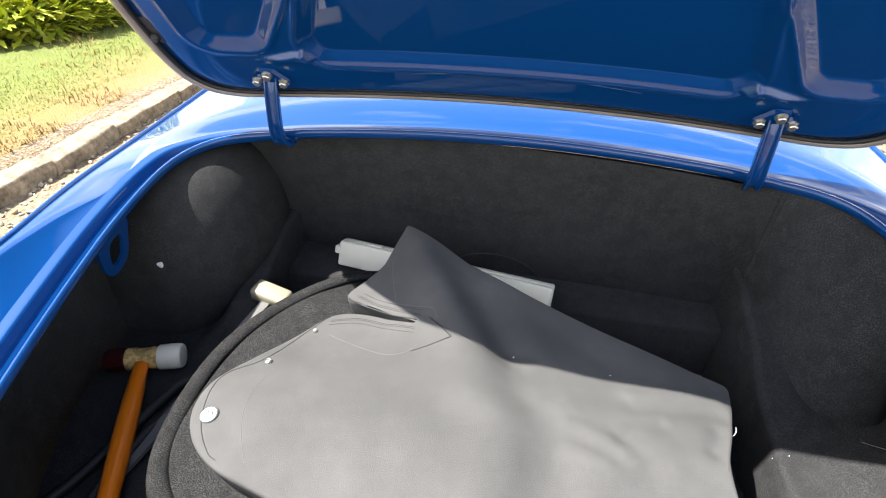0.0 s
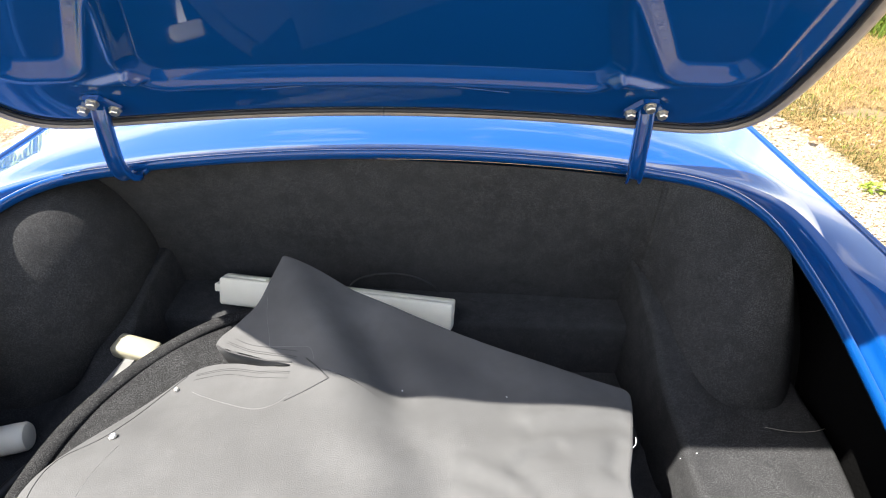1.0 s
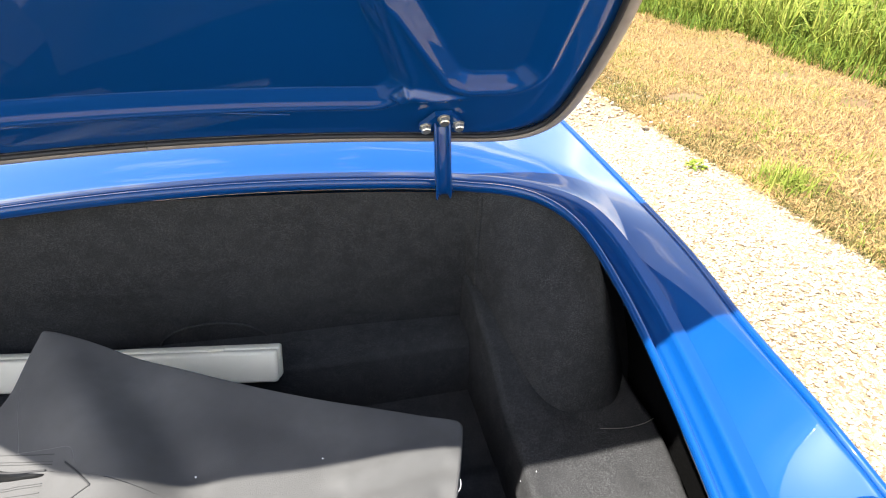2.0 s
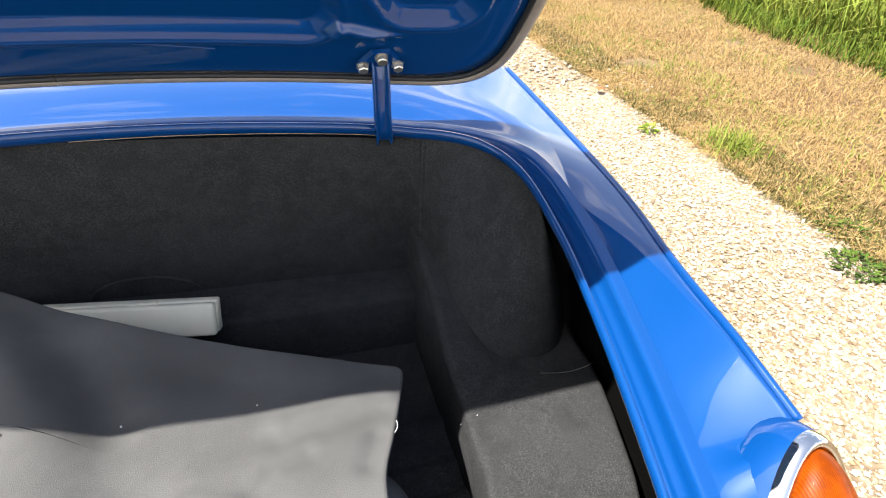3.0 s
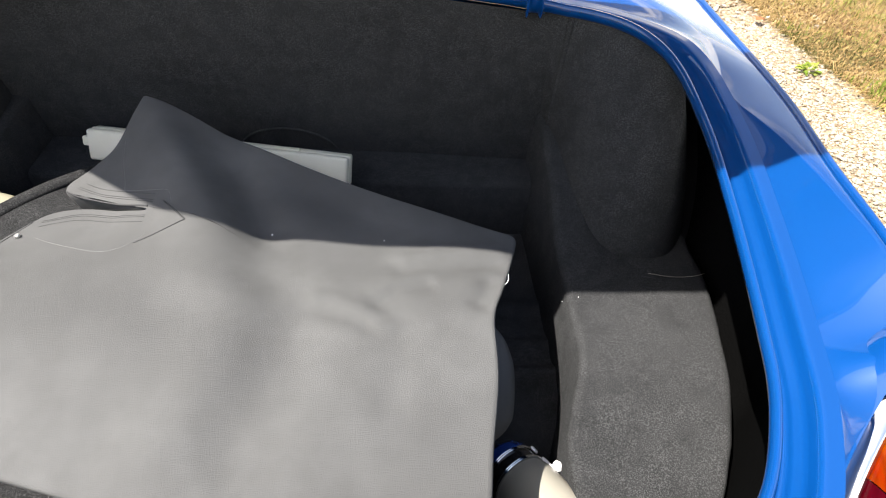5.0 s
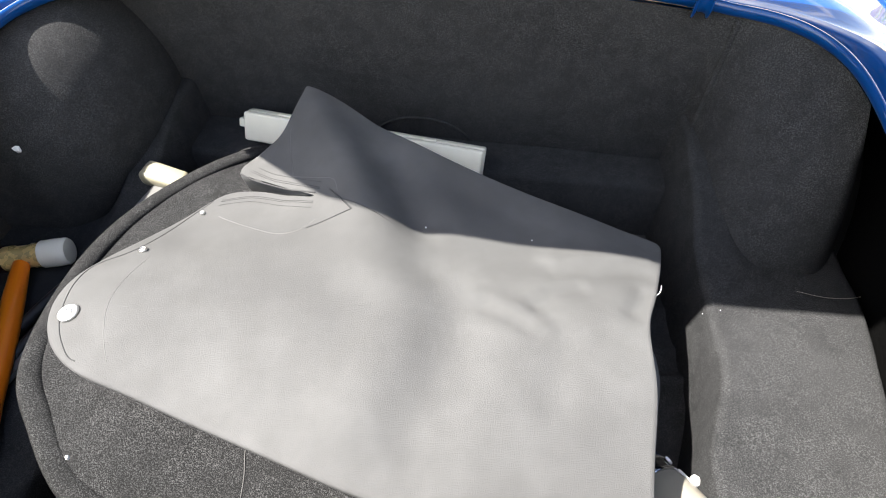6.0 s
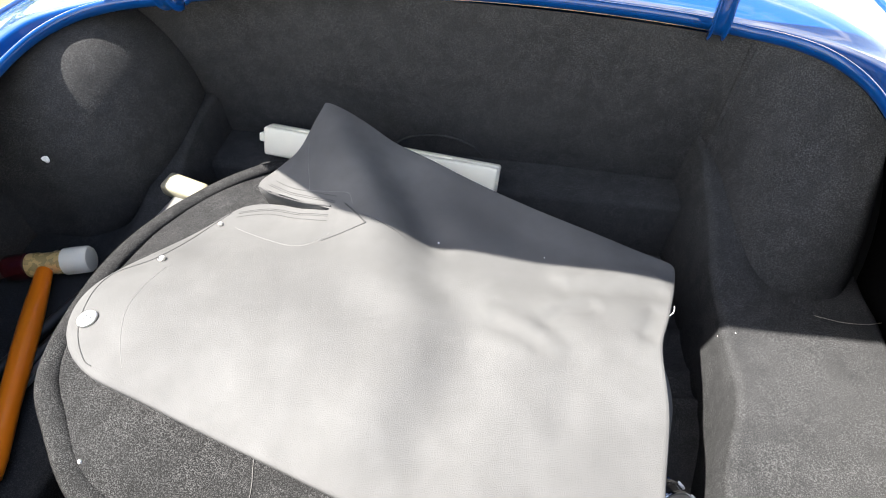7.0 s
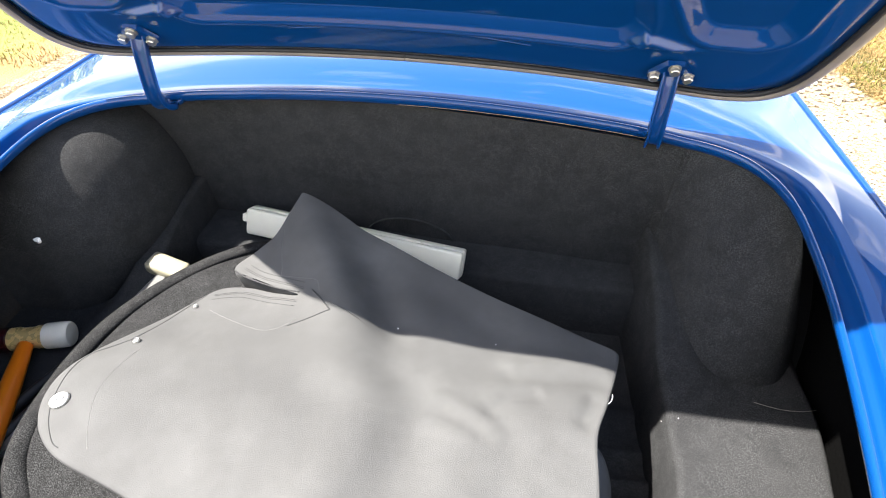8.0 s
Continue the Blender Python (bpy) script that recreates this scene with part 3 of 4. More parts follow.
def floor_fold(x, y):
    return sum(h * math.exp(-(((y - y0 - 0.03 * (x - 0.38)) / w) ** 2)) for y0, h, w in ((0.475, 0.012, 0.010), (0.525, 0.009, 0.012), (0.60, 0.007, 0.012)))


sheet("floor_carpet", lambda u, v: (-0.44 + 0.88 * u, 0.13 + 0.80 * v, FLOOR_Z + floor_fold(-0.44 + 0.88 * u, 0.13 + 0.80 * v)), 12, 160, car)
def back_wall(u, v):
    x = -0.60 + 1.22 * u
    top = rim_z(x, 0.82) - 0.018 - 0.030 * smooth01((abs(x - CX) - 0.43) / 0.07)
    return (x, back_y(x) - 0.070 * v - 0.004 * noise.noise((u * 6, v * 4, 1.0)), 0.34 + (top - 0.34) * v)


sheet("back_carpet", back_wall, 60, 16, car)


def on_back_wall(x, z):
    u = (x + 0.60) / 1.22
    return back_wall(u, (z - 0.34) / (back_wall(u, 1.0)[2] - 0.34))


# the round edge of a patch sewn into the back carpet
patch = [on_back_wall(0.008 + 0.088 * math.cos(a), 0.468 + 0.056 * math.sin(a)) for a in np.linspace(-0.2, math.pi + 0.2, 48)]
pv, pf = tube([(x, y - 0.001, z) for x, y, z in patch], 0.0026, 8)
put("carpet_patch_edge", mesh_of("carpet_patch_edge", pv, pf, CARPET), car, "sewn edge of a round carpet patch")
sheet("rear_carpet", lambda u, v: (-0.62 + 1.24 * u, 0.13 + 0.01 * v, 0.30 + 0.33 * v), 10, 4, car)
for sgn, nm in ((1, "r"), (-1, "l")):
    # the right panel's shade is in its colour; the left is plain carpet
    sheet("side_panel", lambda u, v, s=sgn: (CX + s * along(0.12 + 0.8 * u, SIDE_WALL), 0.12 + 0.8 * u, 0.30 + (min(0.725, rim_z(0.5, 0.12 + 0.8 * u) - 0.016) - 0.30) * v), 40, 10, car, SHADE_BLACK if sgn > 0 else CARPET)


def shelf_bm():
    bm = bmesh.new()
    sec = [(0.776, FLOOR_Z - 0.01), (0.776, 0.466), (0.780, 0.474), (0.788, 0.478), (0.95, 0.484), (0.95, FLOOR_Z - 0.01)]
    a = [bm.verts.new((-0.47, y + 0.02, z)) for y, z in sec]
    b = [bm.verts.new((0.435, y, z)) for y, z in sec]
    for k in range(6):
        bm.faces.new((a[k], a[(k + 1) % 6], b[(k + 1) % 6], b[k]))
    bm.faces.new(a[::-1])
    bm.faces.new(b)
    return bm


part("shelf", shelf_bm(), CARPET, car)


def side_floor(s, z0, peak):
    """The raised floor beside the well, with a ridge that narrows as it climbs to the back wall."""

    def fn(u, v):
        y = 0.12 + 0.80 * v
        climb = smooth01((y - 0.50) / 0.36)
        inner = 0.372 + 0.048 * smooth01((y - 0.28) / 0.18)
        outer = along(y, FLOOR_EDGE)
        prof = [(0.0, FLOOR_Z), (0.0, z0 - 0.010), (0.003, z0 - 0.003), (0.010, z0)]
        k = u * 48
        if k < 3:
            d, z = prof[int(k)]
            lift = peak * climb if z > FLOOR_Z else 0.0
        else:
            w = (k - 3) / 45
            d, z = 0.010 + (outer - inner - 0.010) * w ** 1.5, z0
            lift = peak * climb * (1 - smooth01((d - 0.042) / (0.075 - 0.06 * climb)))
        if s > 0 and k > 46:
            z, d = z0 - (0.006, 0.09)[k > 47.5], d - (k > 47.5) * 0.002
        wav = 0.003 * noise.noise((y * 14, s * 3.0, 2.0)) if k > 0 else 0.0
        return (CX + s * (inner + d) + wav, y, z + lift + 0.003 * noise.noise((d * 12, y * 9, s)))

    return fn


sheet("side_floor_carpet", side_floor(1, SIDE_R, 0.102), 48, 60, car)
sheet("side_floor_carpet", side_floor(-1, SIDE_L, 0.118), 48, 60, car)


def power(v, e):
    return math.copysign(abs(v) ** e, v)


def left_arch(u, v):
    """The inner half of a wheel arch: a rounded drum that bulges out of the side wall."""
    cx, cy, cz = CX - 0.574, 0.80, 0.57
    rx, ry, rz, e, tuck = 0.145, 0.19, 0.195, 0.95, 0.5
    ph = math.radians(-89 + 178 * v)
    if u < 0.06 or u > 0.94:
        x, th = cx - 0.09, math.radians(90 if u < 0.5 else -90)
    else:
        th = math.radians(90 - 180 * (u - 0.06) / 0.88)
        x = cx + rx * power(math.cos(th), e) * (power(math.cos(ph), e) if ph > 0 else 1 - tuck * math.sin(-ph) ** 2)
    y = cy - ry * power(math.sin(th), e) * (power(math.cos(ph), e) if ph > 0 else 1)
    top = min(rim_z(x, y) - 0.012, 0.748 - 0.6 * max(0.0, abs(x - CX) - 0.53))
    z = cz + (rz if ph > 0 else 0.16) * power(math.sin(ph), e)
    z = -math.log(math.exp(-120 * z) + math.exp(-120 * top)) / 120
    return (x, min(y, back_y(x) - 0.03), z + 0.004 * noise.noise((x * 9, y * 9, -1)))


# the other arch is a column from the side floor up under the corner of the rim
corner = [q for q, o in zip(O_LOOP + O_OUT * 0.007, O_LOOP) if o[0] - CX > 0.385 and o[1] > 0.64]
corner = sorted(((x, y, 0.0) for x, y in corner), key=lambda q: math.atan2(q[0] - CX - 0.30, q[1] - 0.55))
corner = spline(corner[::5] + corner[-1:], 61)
COLUMN_FOOT = spline([(CX + x, y, 0.0) for x, y in ((0.446, 0.87), (0.447, 0.79), (0.460, 0.70), (0.495, 0.635), (0.555, 0.606), (0.61, 0.612), (0.648, 0.650))], 61)


def right_arch(u, v):
    k = min(60, int(round(u * 60)))
    rise = v ** 1.25
    x, y = COLUMN_FOOT[k][:2] * (1 - rise) + corner[k][:2] * rise
    puff = 0.036 * math.sin(math.pi * (v + 0.6) / 1.6) * math.sin(math.pi * u) ** 0.5
    top = rim_z(corner[k][0], corner[k][1]) - 0.0135
    return (x - 0.5 * puff, y - 0.85 * puff + 0.004 * noise.noise((x * 12, y * 9, v * 3)), 0.44 + (top - 0.44) * v)


sheet("wheel_arch_carpet", left_arch, 64, 60, car)
sheet("wheel_arch_carpet", right_arch, 60, 40, car)

# the bound edge of each arch's carpet, just clear of the back wall
for bound in ([left_arch(0.80, v) for v in np.linspace(0.36, 0.93, 40)], [(x + 0.001, y + 0.001, z) for x, y, z in (right_arch(0.10, v) for v in np.linspace(0.1, 0.99, 40))]):
    v, f = tube(bound, 0.0048, 8)
    put("carpet_binding", mesh_of("carpet_binding", v, f, CARPET), car)

# rear wheels under the body
for sg in (1, -1):
    wm = Matrix.Translation((CX + sg * 0.60, 0.93, GZ + 0.29)) @ pose(0, 0, 0, 0, 90, 0)
    wheel = part("wheel", lathe_bm([(0.03, -0.075), (0.15, -0.07), (0.19, -0.085), (0.2, -0.06), (0.2, 0.06), (0.19, 0.085), (0.15, 0.07), (0.03, 0.075)], 40), ZINC, car, "steel wheel", m=wm)
    part("tyre", lathe_bm([(0.195, -0.075), (0.23, -0.088), (0.27, -0.085), (0.287, -0.065), (0.29, 0.0), (0.287, 0.065), (0.27, 0.085), (0.23, 0.088), (0.195, 0.075)], 48), RUBBER, wheel, "black rubber tyre", m=wm)

# ---- tail lamp ----


LAMP_DOWN = Vector((-0.13, -0.55, -0.83)).normalized()
LAMP_SIDE = Vector((1, 0.1, 0)) - LAMP_DOWN * Vector((1, 0.1, 0)).dot(LAMP_DOWN)
LAMP_SIDE.normalize()
LAMP_BACK = LAMP_DOWN.cross(LAMP_SIDE) * -1
LAMP_M = Matrix((LAMP_SIDE, LAMP_BACK, -LAMP_DOWN)).transposed().to_4x4()
LAMP_M.translation = Vector((0.622, 0.285, 0.729)) + LAMP_DOWN * 0.164 + LAMP_BACK * -0.006


def lens_bm(upper):
    """One half of the lens, cut along the sagging joint of its two colours."""
    bm = bmesh.new()
    cols, rows = 40, 30
    grid = []
    for i in range(cols + 1):
        x = -0.047 * math.cos(math.pi * (0.02 + 0.96 * i / cols))
        lim = 0.147 * math.sqrt(1 - (x / 0.047) ** 2)
        cut = max(-lim, min(lim, 0.022 - 0.48 * x - 0.021 * (1 - (x / 0.047) ** 2)))
        z0, z1 = (cut + 0.0005, lim) if upper else (-lim, cut - 0.0005)
        col = []
        for j in range(rows + 1):
            z = z0 + (z1 - z0) * (0.5 - 0.5 * math.cos(math.pi * j / rows))
            rr = min(1.0, math.hypot(x / 0.047, z / 0.147))
            col.append(bm.verts.new((x, -0.042 * math.sqrt(max(0.0, 1 - rr ** (8 / 3))), z)))
        grid.append(col)
    for i in range(cols):
        for j in range(rows):
            bm.faces.new((grid[i][j], grid[i + 1][j], grid[i + 1][j + 1], grid[i][j + 1]))
    return bm


tail = part("tail_lamp", lathe_bm([(0.03, -0.01), (0.03, 0.0)], 8), CHROME, car, m=LAMP_M @ pose(0, 0.03, 0, 90, 0, 0))
part("amber_lens", lens_bm(True), AMBER, tail, "amber ribbed lens", m=LAMP_M)
part("red_lens", lens_bm(False), RED, tail, "dark red lens", m=LAMP_M)
bz = []
for off, dy in ((0.0, 0.004), (0.0005, -0.004), (0.003, -0.007), (0.008, -0.006), (0.0112, 0.0), (0.0118, 0.008)):
    ring = [((0.047 + off) * math.sin(2 * math.pi * k / 64), (0.147 + off) * math.cos(2 * math.pi * k / 64)) for k in range(64)]
    bz.append([LAMP_M @ Vector((x, dy, z)) for x, z in ring])
cv, cf = loft([np.array([tuple(v) for v in r]) for r in bz])
put("chrome_bezel", mesh_of("chrome_bezel", cv, cf, CHROME), tail, "polished chrome bezel")

# the painted pod behind the lamp, flared towards the boot where it runs into the wing
pod = []
for off, flare, dy in ((0.0115, 0.0, 0.004), (0.0135, 0.002, 0.009), (0.0145, 0.007, 0.016), (0.0145, 0.014, 0.026), (0.012, 0.018, 0.036)):
    ring = []
    for k in range(64):
        a = 2 * math.pi * k / 64
        wide = off + flare * max(0.0, -math.sin(a)) ** 0.8
        ring.append(tuple(LAMP_M @ Vector(((0.047 + wide) * math.sin(a), dy, (0.147 + off) * math.cos(a)))))
    pod.append(np.array(ring))
pv, pf = loft(pod)
put("lamp_pod", mesh_of("lamp_pod", pv, pf, PAINT), car, "blue painted pod round the lamp")

# ---- things in the boot ----


def height_from(controls):
    """A smooth surface near all the given heights."""
    c = np.array(controls, float)
    soft = 0.09
    k = np.sqrt(((c[:, None, :2] - c[None, :, :2]) ** 2).sum(-1) + soft ** 2)
    n = len(c)
    a = np.zeros((n + 3, n + 3))
    a[:n, :n] = k - 0.012 * np.eye(n)
    a[:n, n], a[:n, n + 1:] = 1, c[:, :2]
    a[n, :n], a[n + 1:, :n] = 1, c[:, :2].T
    w = np.linalg.solve(a, np.r_[c[:, 2], 0, 0, 0])

    def z(x, y):
        r = np.sqrt((c[:, 0] - x) ** 2 + (c[:, 1] - y) ** 2 + soft ** 2)
        return float(r @ w[:n] + w[n] + w[n + 1] * x + w[n + 2] * y)

    return z


def fold(x, y, line, height, width):
    """A soft ridge (or dent, where negative) along a line."""
    best = 9.0
    for (x0, y0), (x1, y1) in zip(line, line[1:]):
        ex, ey = x1 - x0, y1 - y0
        t = min(1.0, max(0.0, ((x - x0) * ex + (y - y0) * ey) / (ex * ex + ey * ey)))
        best = min(best, math.hypot(x - x0 - t * ex, y - y0 - t * ey))
    return height * math.exp(-((best / width) ** 2))


def draped(name, outline, controls, material, parent, hem, rings=96, n=460, folds=0.004, lines=(), middle=(0.0, 0.42)):
    """A sheet over its outline, with its edge turned down. Returns its height as a function."""
    loop = evened(spline(outline, 400, True), n)
    if (loop[:-1, 0] * loop[1:, 1] - loop[:-1, 1] * loop[1:, 0]).sum() < 0:
        loop = loop[::-1]
    out = outward(loop)
    base = height_from(controls + [tuple(p) for p in outline])

    def zf(x, y):
        return base(x, y) + folds * noise.noise((x * 7, y * 7, 4.0)) + sum(fold(x, y, *ln) for ln in lines)

    c = np.array(middle)
    turn = np.unwrap(np.arctan2(loop[:, 1] - c[1], loop[:, 0] - c[0]))
    turn = np.minimum.accumulate(turn[::-1])[::-1]
    core = c + 0.1 * np.c_[np.cos(turn), np.sin(turn)]
    rows = []
    for k in np.r_[0.004, np.linspace(0.05, 1.0, 24), 1 + np.linspace(0.02, 0.9, rings - 24), 1.93, 1.96, 1.98, 2.0]:
        q = c + (core - c) * k if k <= 1 else core + (loop[:, :2] - core) * (k - 1)
        rows.append([(x, y, zf(x, y)) for x, y in q])
    last = np.array(rows[-1])
    for d, dz in hem:
        rows.append(np.c_[last[:, :2] + out * d, last[:, 2] + dz])
    v, f = loft([np.array(r) for r in rows], True, True, False)
    put(name, mesh_of(name, v, f, material), parent)
    return zf


felt = thing("felt_bag", "dark grey felt bag with a rolled hem on the boot floor", "bag", (-0.1, 0.4, FLOOR_Z))
FELT_OUT = [(-0.214, 0.752, 0.53), (-0.295, 0.705, 0.53), (-0.368, 0.609, 0.527), (-0.402, 0.51, 0.525), (-0.400, 0.40, 0.525), (-0.378, 0.32, 0.525), (-0.33, 0.264, 0.525), (-0.255, 0.201, 0.522), (-0.15, 0.172, 0.52), (0.0, 0.165, 0.52), (0.18, 0.17, 0.52), (0.255, 0.21, 0.52), (0.285, 0.3, 0.52), (0.285, 0.45, 0.52), (0.2, 0.58, 0.52), (0.02, 0.67, 0.525), (-0.1, 0.735, 0.53)]
felt_z = draped("felt_body", FELT_OUT, [(-0.1, 0.4, 0.56), (0.1, 0.35, 0.56), (-0.25, 0.45, 0.552), (-0.2, 0.27, 0.55), (-0.05, 0.24, 0.548)], FELT, felt, ((0.004, -0.008), (0.003, -0.03), (-0.01, -0.09), (-0.02, FLOOR_Z - 0.527)), folds=0.006, rings=50, n=300)
hem_loop = spline([(x * 0.965, 0.42 + (y - 0.42) * 0.965, z + 0.004) for x, y, z in FELT_OUT], 180, True)
hv, hf = tube(list(map(tuple, hem_loop)) + [tuple(hem_loop[0])], 0.013, 10, 0.6)
put("rolled_hem", mesh_of("rolled_hem", hv, hf, FELT), felt)

cover = thing("tonneau_cover", "folded pale grey vinyl cover lying on the felt bag", "cover", (0, 0.42, 0.52))
COVER_OUT = [(-0.146, 0.728, 0.638), (-0.143, 0.741, 0.645), (-0.13, 0.737, 0.642), (-0.033, 0.702, 0.62), (0.058, 0.664, 0.602), (0.18, 0.618, 0.585), (0.285, 0.583, 0.57), (0.34, 0.568, 0.557), (0.354, 0.562, 0.555), (0.355, 0.548, 0.558), (0.340, 0.50, 0.58), (0.322, 0.45, 0.59), (0.304, 0.40, 0.598), (0.299, 0.33, 0.598), (0.287, 0.265, 0.590), (0.281, 0.224, 0.581), (0.274, 0.211, 0.577), (0.255, 0.207, 0.578), (0.15, 0.201, 0.590), (0.05, 0.206, 0.60), (-0.072, 0.24, 0.60), (-0.184, 0.273, 0.60), (-0.269, 0.30, 0.60), (-0.315, 0.343, 0.602), (-0.325, 0.40, 0.598), (-0.293, 0.465, 0.592), (-0.252, 0.535, 0.578), (-0.230, 0.562, 0.58), (-0.212, 0.573, 0.583), (-0.176, 0.573, 0.586), (-0.134, 0.563, 0.59), (-0.096, 0.553, 0.597), (-0.090, 0.556, 0.60), (-0.096, 0.560, 0.603), (-0.127, 0.570, 0.606), (-0.156, 0.581, 0.608), (-0.184, 0.592, 0.608), (-0.209, 0.607, 0.604), (-0.187, 0.643, 0.596), (-0.168, 0.668, 0.604), (-0.156, 0.702, 0.62)]
COVER_IN = [(-0.033, 0.509, 0.626), (0.054, 0.531, 0.603), (0.187, 0.528, 0.578), (-0.27, 0.37, 0.617), (0.0, 0.35, 0.622), (-0.15, 0.40, 0.618), (0.15, 0.35, 0.615), (0.22, 0.44, 0.602), (-0.06, 0.58, 0.63), (0.03, 0.6, 0.602), (0.1, 0.25, 0.61), (-0.1, 0.64, 0.637), (0.05, 0.45, 0.618), (0.28, 0.5, 0.587)]
COVER_FOLDS = [
    ([(-0.012, 0.635), (0.012, 0.59), (0.045, 0.53)], -0.011, 0.028),
    ([(-0.14, 0.735), (-0.09, 0.65), (-0.03, 0.57)], 0.006, 0.032),
    ([(-0.14, 0.73), (-0.10, 0.66), (-0.035, 0.56), (0.0, 0.50), (0.018, 0.44), (0.045, 0.39), (0.04, 0.33), (0.02, 0.27)], 0.007, 0.045),
    ([(-0.035, 0.69), (0.005, 0.61), (0.05, 0.52), (0.065, 0.45), (0.10, 0.40), (0.095, 0.33), (0.075, 0.27)], -0.009, 0.04),
    ([(0.125, 0.418), (0.155, 0.408), (0.178, 0.397), (0.194, 0.38)], 0.00269, 0.013),
    ([(0.132, 0.404), (0.155, 0.395), (0.172, 0.385)], -0.00294, 0.013),
    ([(0.184, 0.412), (0.203, 0.434), (0.234, 0.445)], -0.00318, 0.011),
    ([(0.19, 0.43), (0.21, 0.448), (0.24, 0.46)], 0.00269, 0.015),
    ([(0.214, 0.49), (0.275, 0.506), (0.325, 0.515)], 0.00428, 0.018),
    ([(0.21, 0.468), (0.275, 0.482), (0.315, 0.488)], -0.00318, 0.015),
    ([(0.198, 0.388), (0.207, 0.345), (0.20, 0.30)], -0.00245, 0.022),
    ([(0.308, 0.45), (0.293, 0.42)], -0.00428, 0.013),
    ([(0.05, 0.62), (0.16, 0.57)], -0.005, 0.035),
    ([(-0.22, 0.33), (-0.15, 0.36), (-0.05, 0.37)], 0.003, 0.035),
    ([(-0.205, 0.612), (-0.158, 0.59), (-0.10, 0.568)], 0.00245, 0.014),
    ([(-0.212, 0.565), (-0.176, 0.566), (-0.134, 0.556)], -0.00288, 0.012),
]
cover_z = draped("cover_sheet", COVER_OUT, COVER_IN, CLOTH, cover, ((0.0015, -0.0025), (0.001, -0.008), (-0.004, -0.03), (-0.012, -0.06)), folds=0.002, lines=COVER_FOLDS, middle=(0.05, 0.493))


def laid(points, n=40, lift=0.0001):
    return [(x, y, cover_z(x, y) + lift) for x, y in spline(points, n)]


THREAD = plastic_mat("pale_thread", (0.13, 0.13, 0.127), 0.8)
DARK_CORD = plastic_mat("dark_piping", (0.02, 0.02, 0.021), 0.7)


def stitch(points, material=THREAD, r=0.00024, n=40, name="stitch_line"):
    v, f = tube(laid(points, n), r, 6)
    put(name, mesh_of(name, v, f, material), cover)


SEAM = plastic_mat("dark_seam", (0.032, 0.032, 0.032), 0.8)
stitch([(-0.070, 0.558), (-0.052, 0.54), (-0.034, 0.520)], DARK_CORD, 0.0011, name="piping")
stitch([(-0.034, 0.520), (-0.057, 0.508), (-0.085, 0.496)], DARK_CORD, 0.0009, name="piping")
stitch([(-0.215, 0.531), (-0.2, 0.523), (-0.162, 0.506), (-0.12, 0.49), (-0.094, 0.494), (-0.078, 0.51)])
stitch([(-0.128, 0.588), (-0.093, 0.58), (-0.069, 0.573), (-0.059, 0.554)])
stitch([(-0.153, 0.674), (-0.145, 0.64), (-0.132, 0.603), (-0.128, 0.588)])
for off in (0.006, 0.0085, 0.016):
    stitch([(-0.200 + off, 0.601 + 0.6 * off), (-0.158, 0.580 + off), (-0.128, 0.570 + off), (-0.085, 0.556 + off)], SEAM, 0.00045, name="hem_seam")
    stitch([(-0.222, 0.567 - off), (-0.206, 0.571 - off), (-0.176, 0.572 - off), (-0.134, 0.562 - off), (-0.09, 0.551 - off)], SEAM, 0.00045, name="hem_seam")
stitch([(-0.207, 0.602), (-0.186, 0.590), (-0.158, 0.579), (-0.128, 0.5685), (-0.09, 0.5575)], DARK_CORD, 0.0012, name="piping")
stitch([(-0.257, 0.44), (-0.261, 0.40), (-0.259, 0.366), (-0.245, 0.332), (-0.228, 0.303)])
stitch([(-0.232, 0.559), (-0.252, 0.528), (-0.282, 0.458), (-0.313, 0.425), (-0.318, 0.395), (-0.308, 0.357), (-0.294, 0.331), (-0.274, 0.309), (-0.262, 0.303)], DARK_CORD, 0.0006, 60, "piping")


def press_stud(x, y, r):
    st = lathe_bm([(r, -0.001), (r, 0.0006), (r * 0.93, 0.0014), (r * 0.8, 0.0017), (r * 0.62, 0.0010), (r * 0.5, 0.0010), (r * 0.42, 0.0022), (r * 0.26, 0.0024), (r * 0.2, 0.0006), (r * 0.05, 0.0006)], 28)
    part("press_stud", st, NICKEL, cover, "bright metal press stud", m=pose(x, y, cover_z(x, y) + 0.002, 3, -5, 0))


press_stud(-0.297, 0.354, 0.0108)
press_stud(-0.272, 0.455, 0.0045)
press_stud(-0.238, 0.535, 0.0032)

case = thing("warning_triangle_case", "long white plastic case standing on edge behind the cover", "case", (-0.095, 0.80, 0.478))
cm = pose(-0.092, 0.793, 0.4845, -22, 1.0, -8.4)
part("case_body", box_bm(-0.215, 0.215, 0.0, 0.02, 0.0, 0.052, 0.004, 3), CREAM, case, m=cm)
part("case_lid", box_bm(-0.214, 0.214, -0.016, -0.0008, 0.0005, 0.0515, 0.005, 3), CREAM, case, "cream lid", m=cm)
part("case_catch", box_bm(-0.226, -0.213, -0.010, 0.012, 0.022, 0.038, 0.003), CREAM, case, m=cm)
for u in (-0.14, -0.04, 0.12):
    part("hinge_lug", box_bm(u - 0.012, u + 0.012, -0.006, 0.006, 0.050, 0.0552, 0.002), CREAM, case, m=cm)

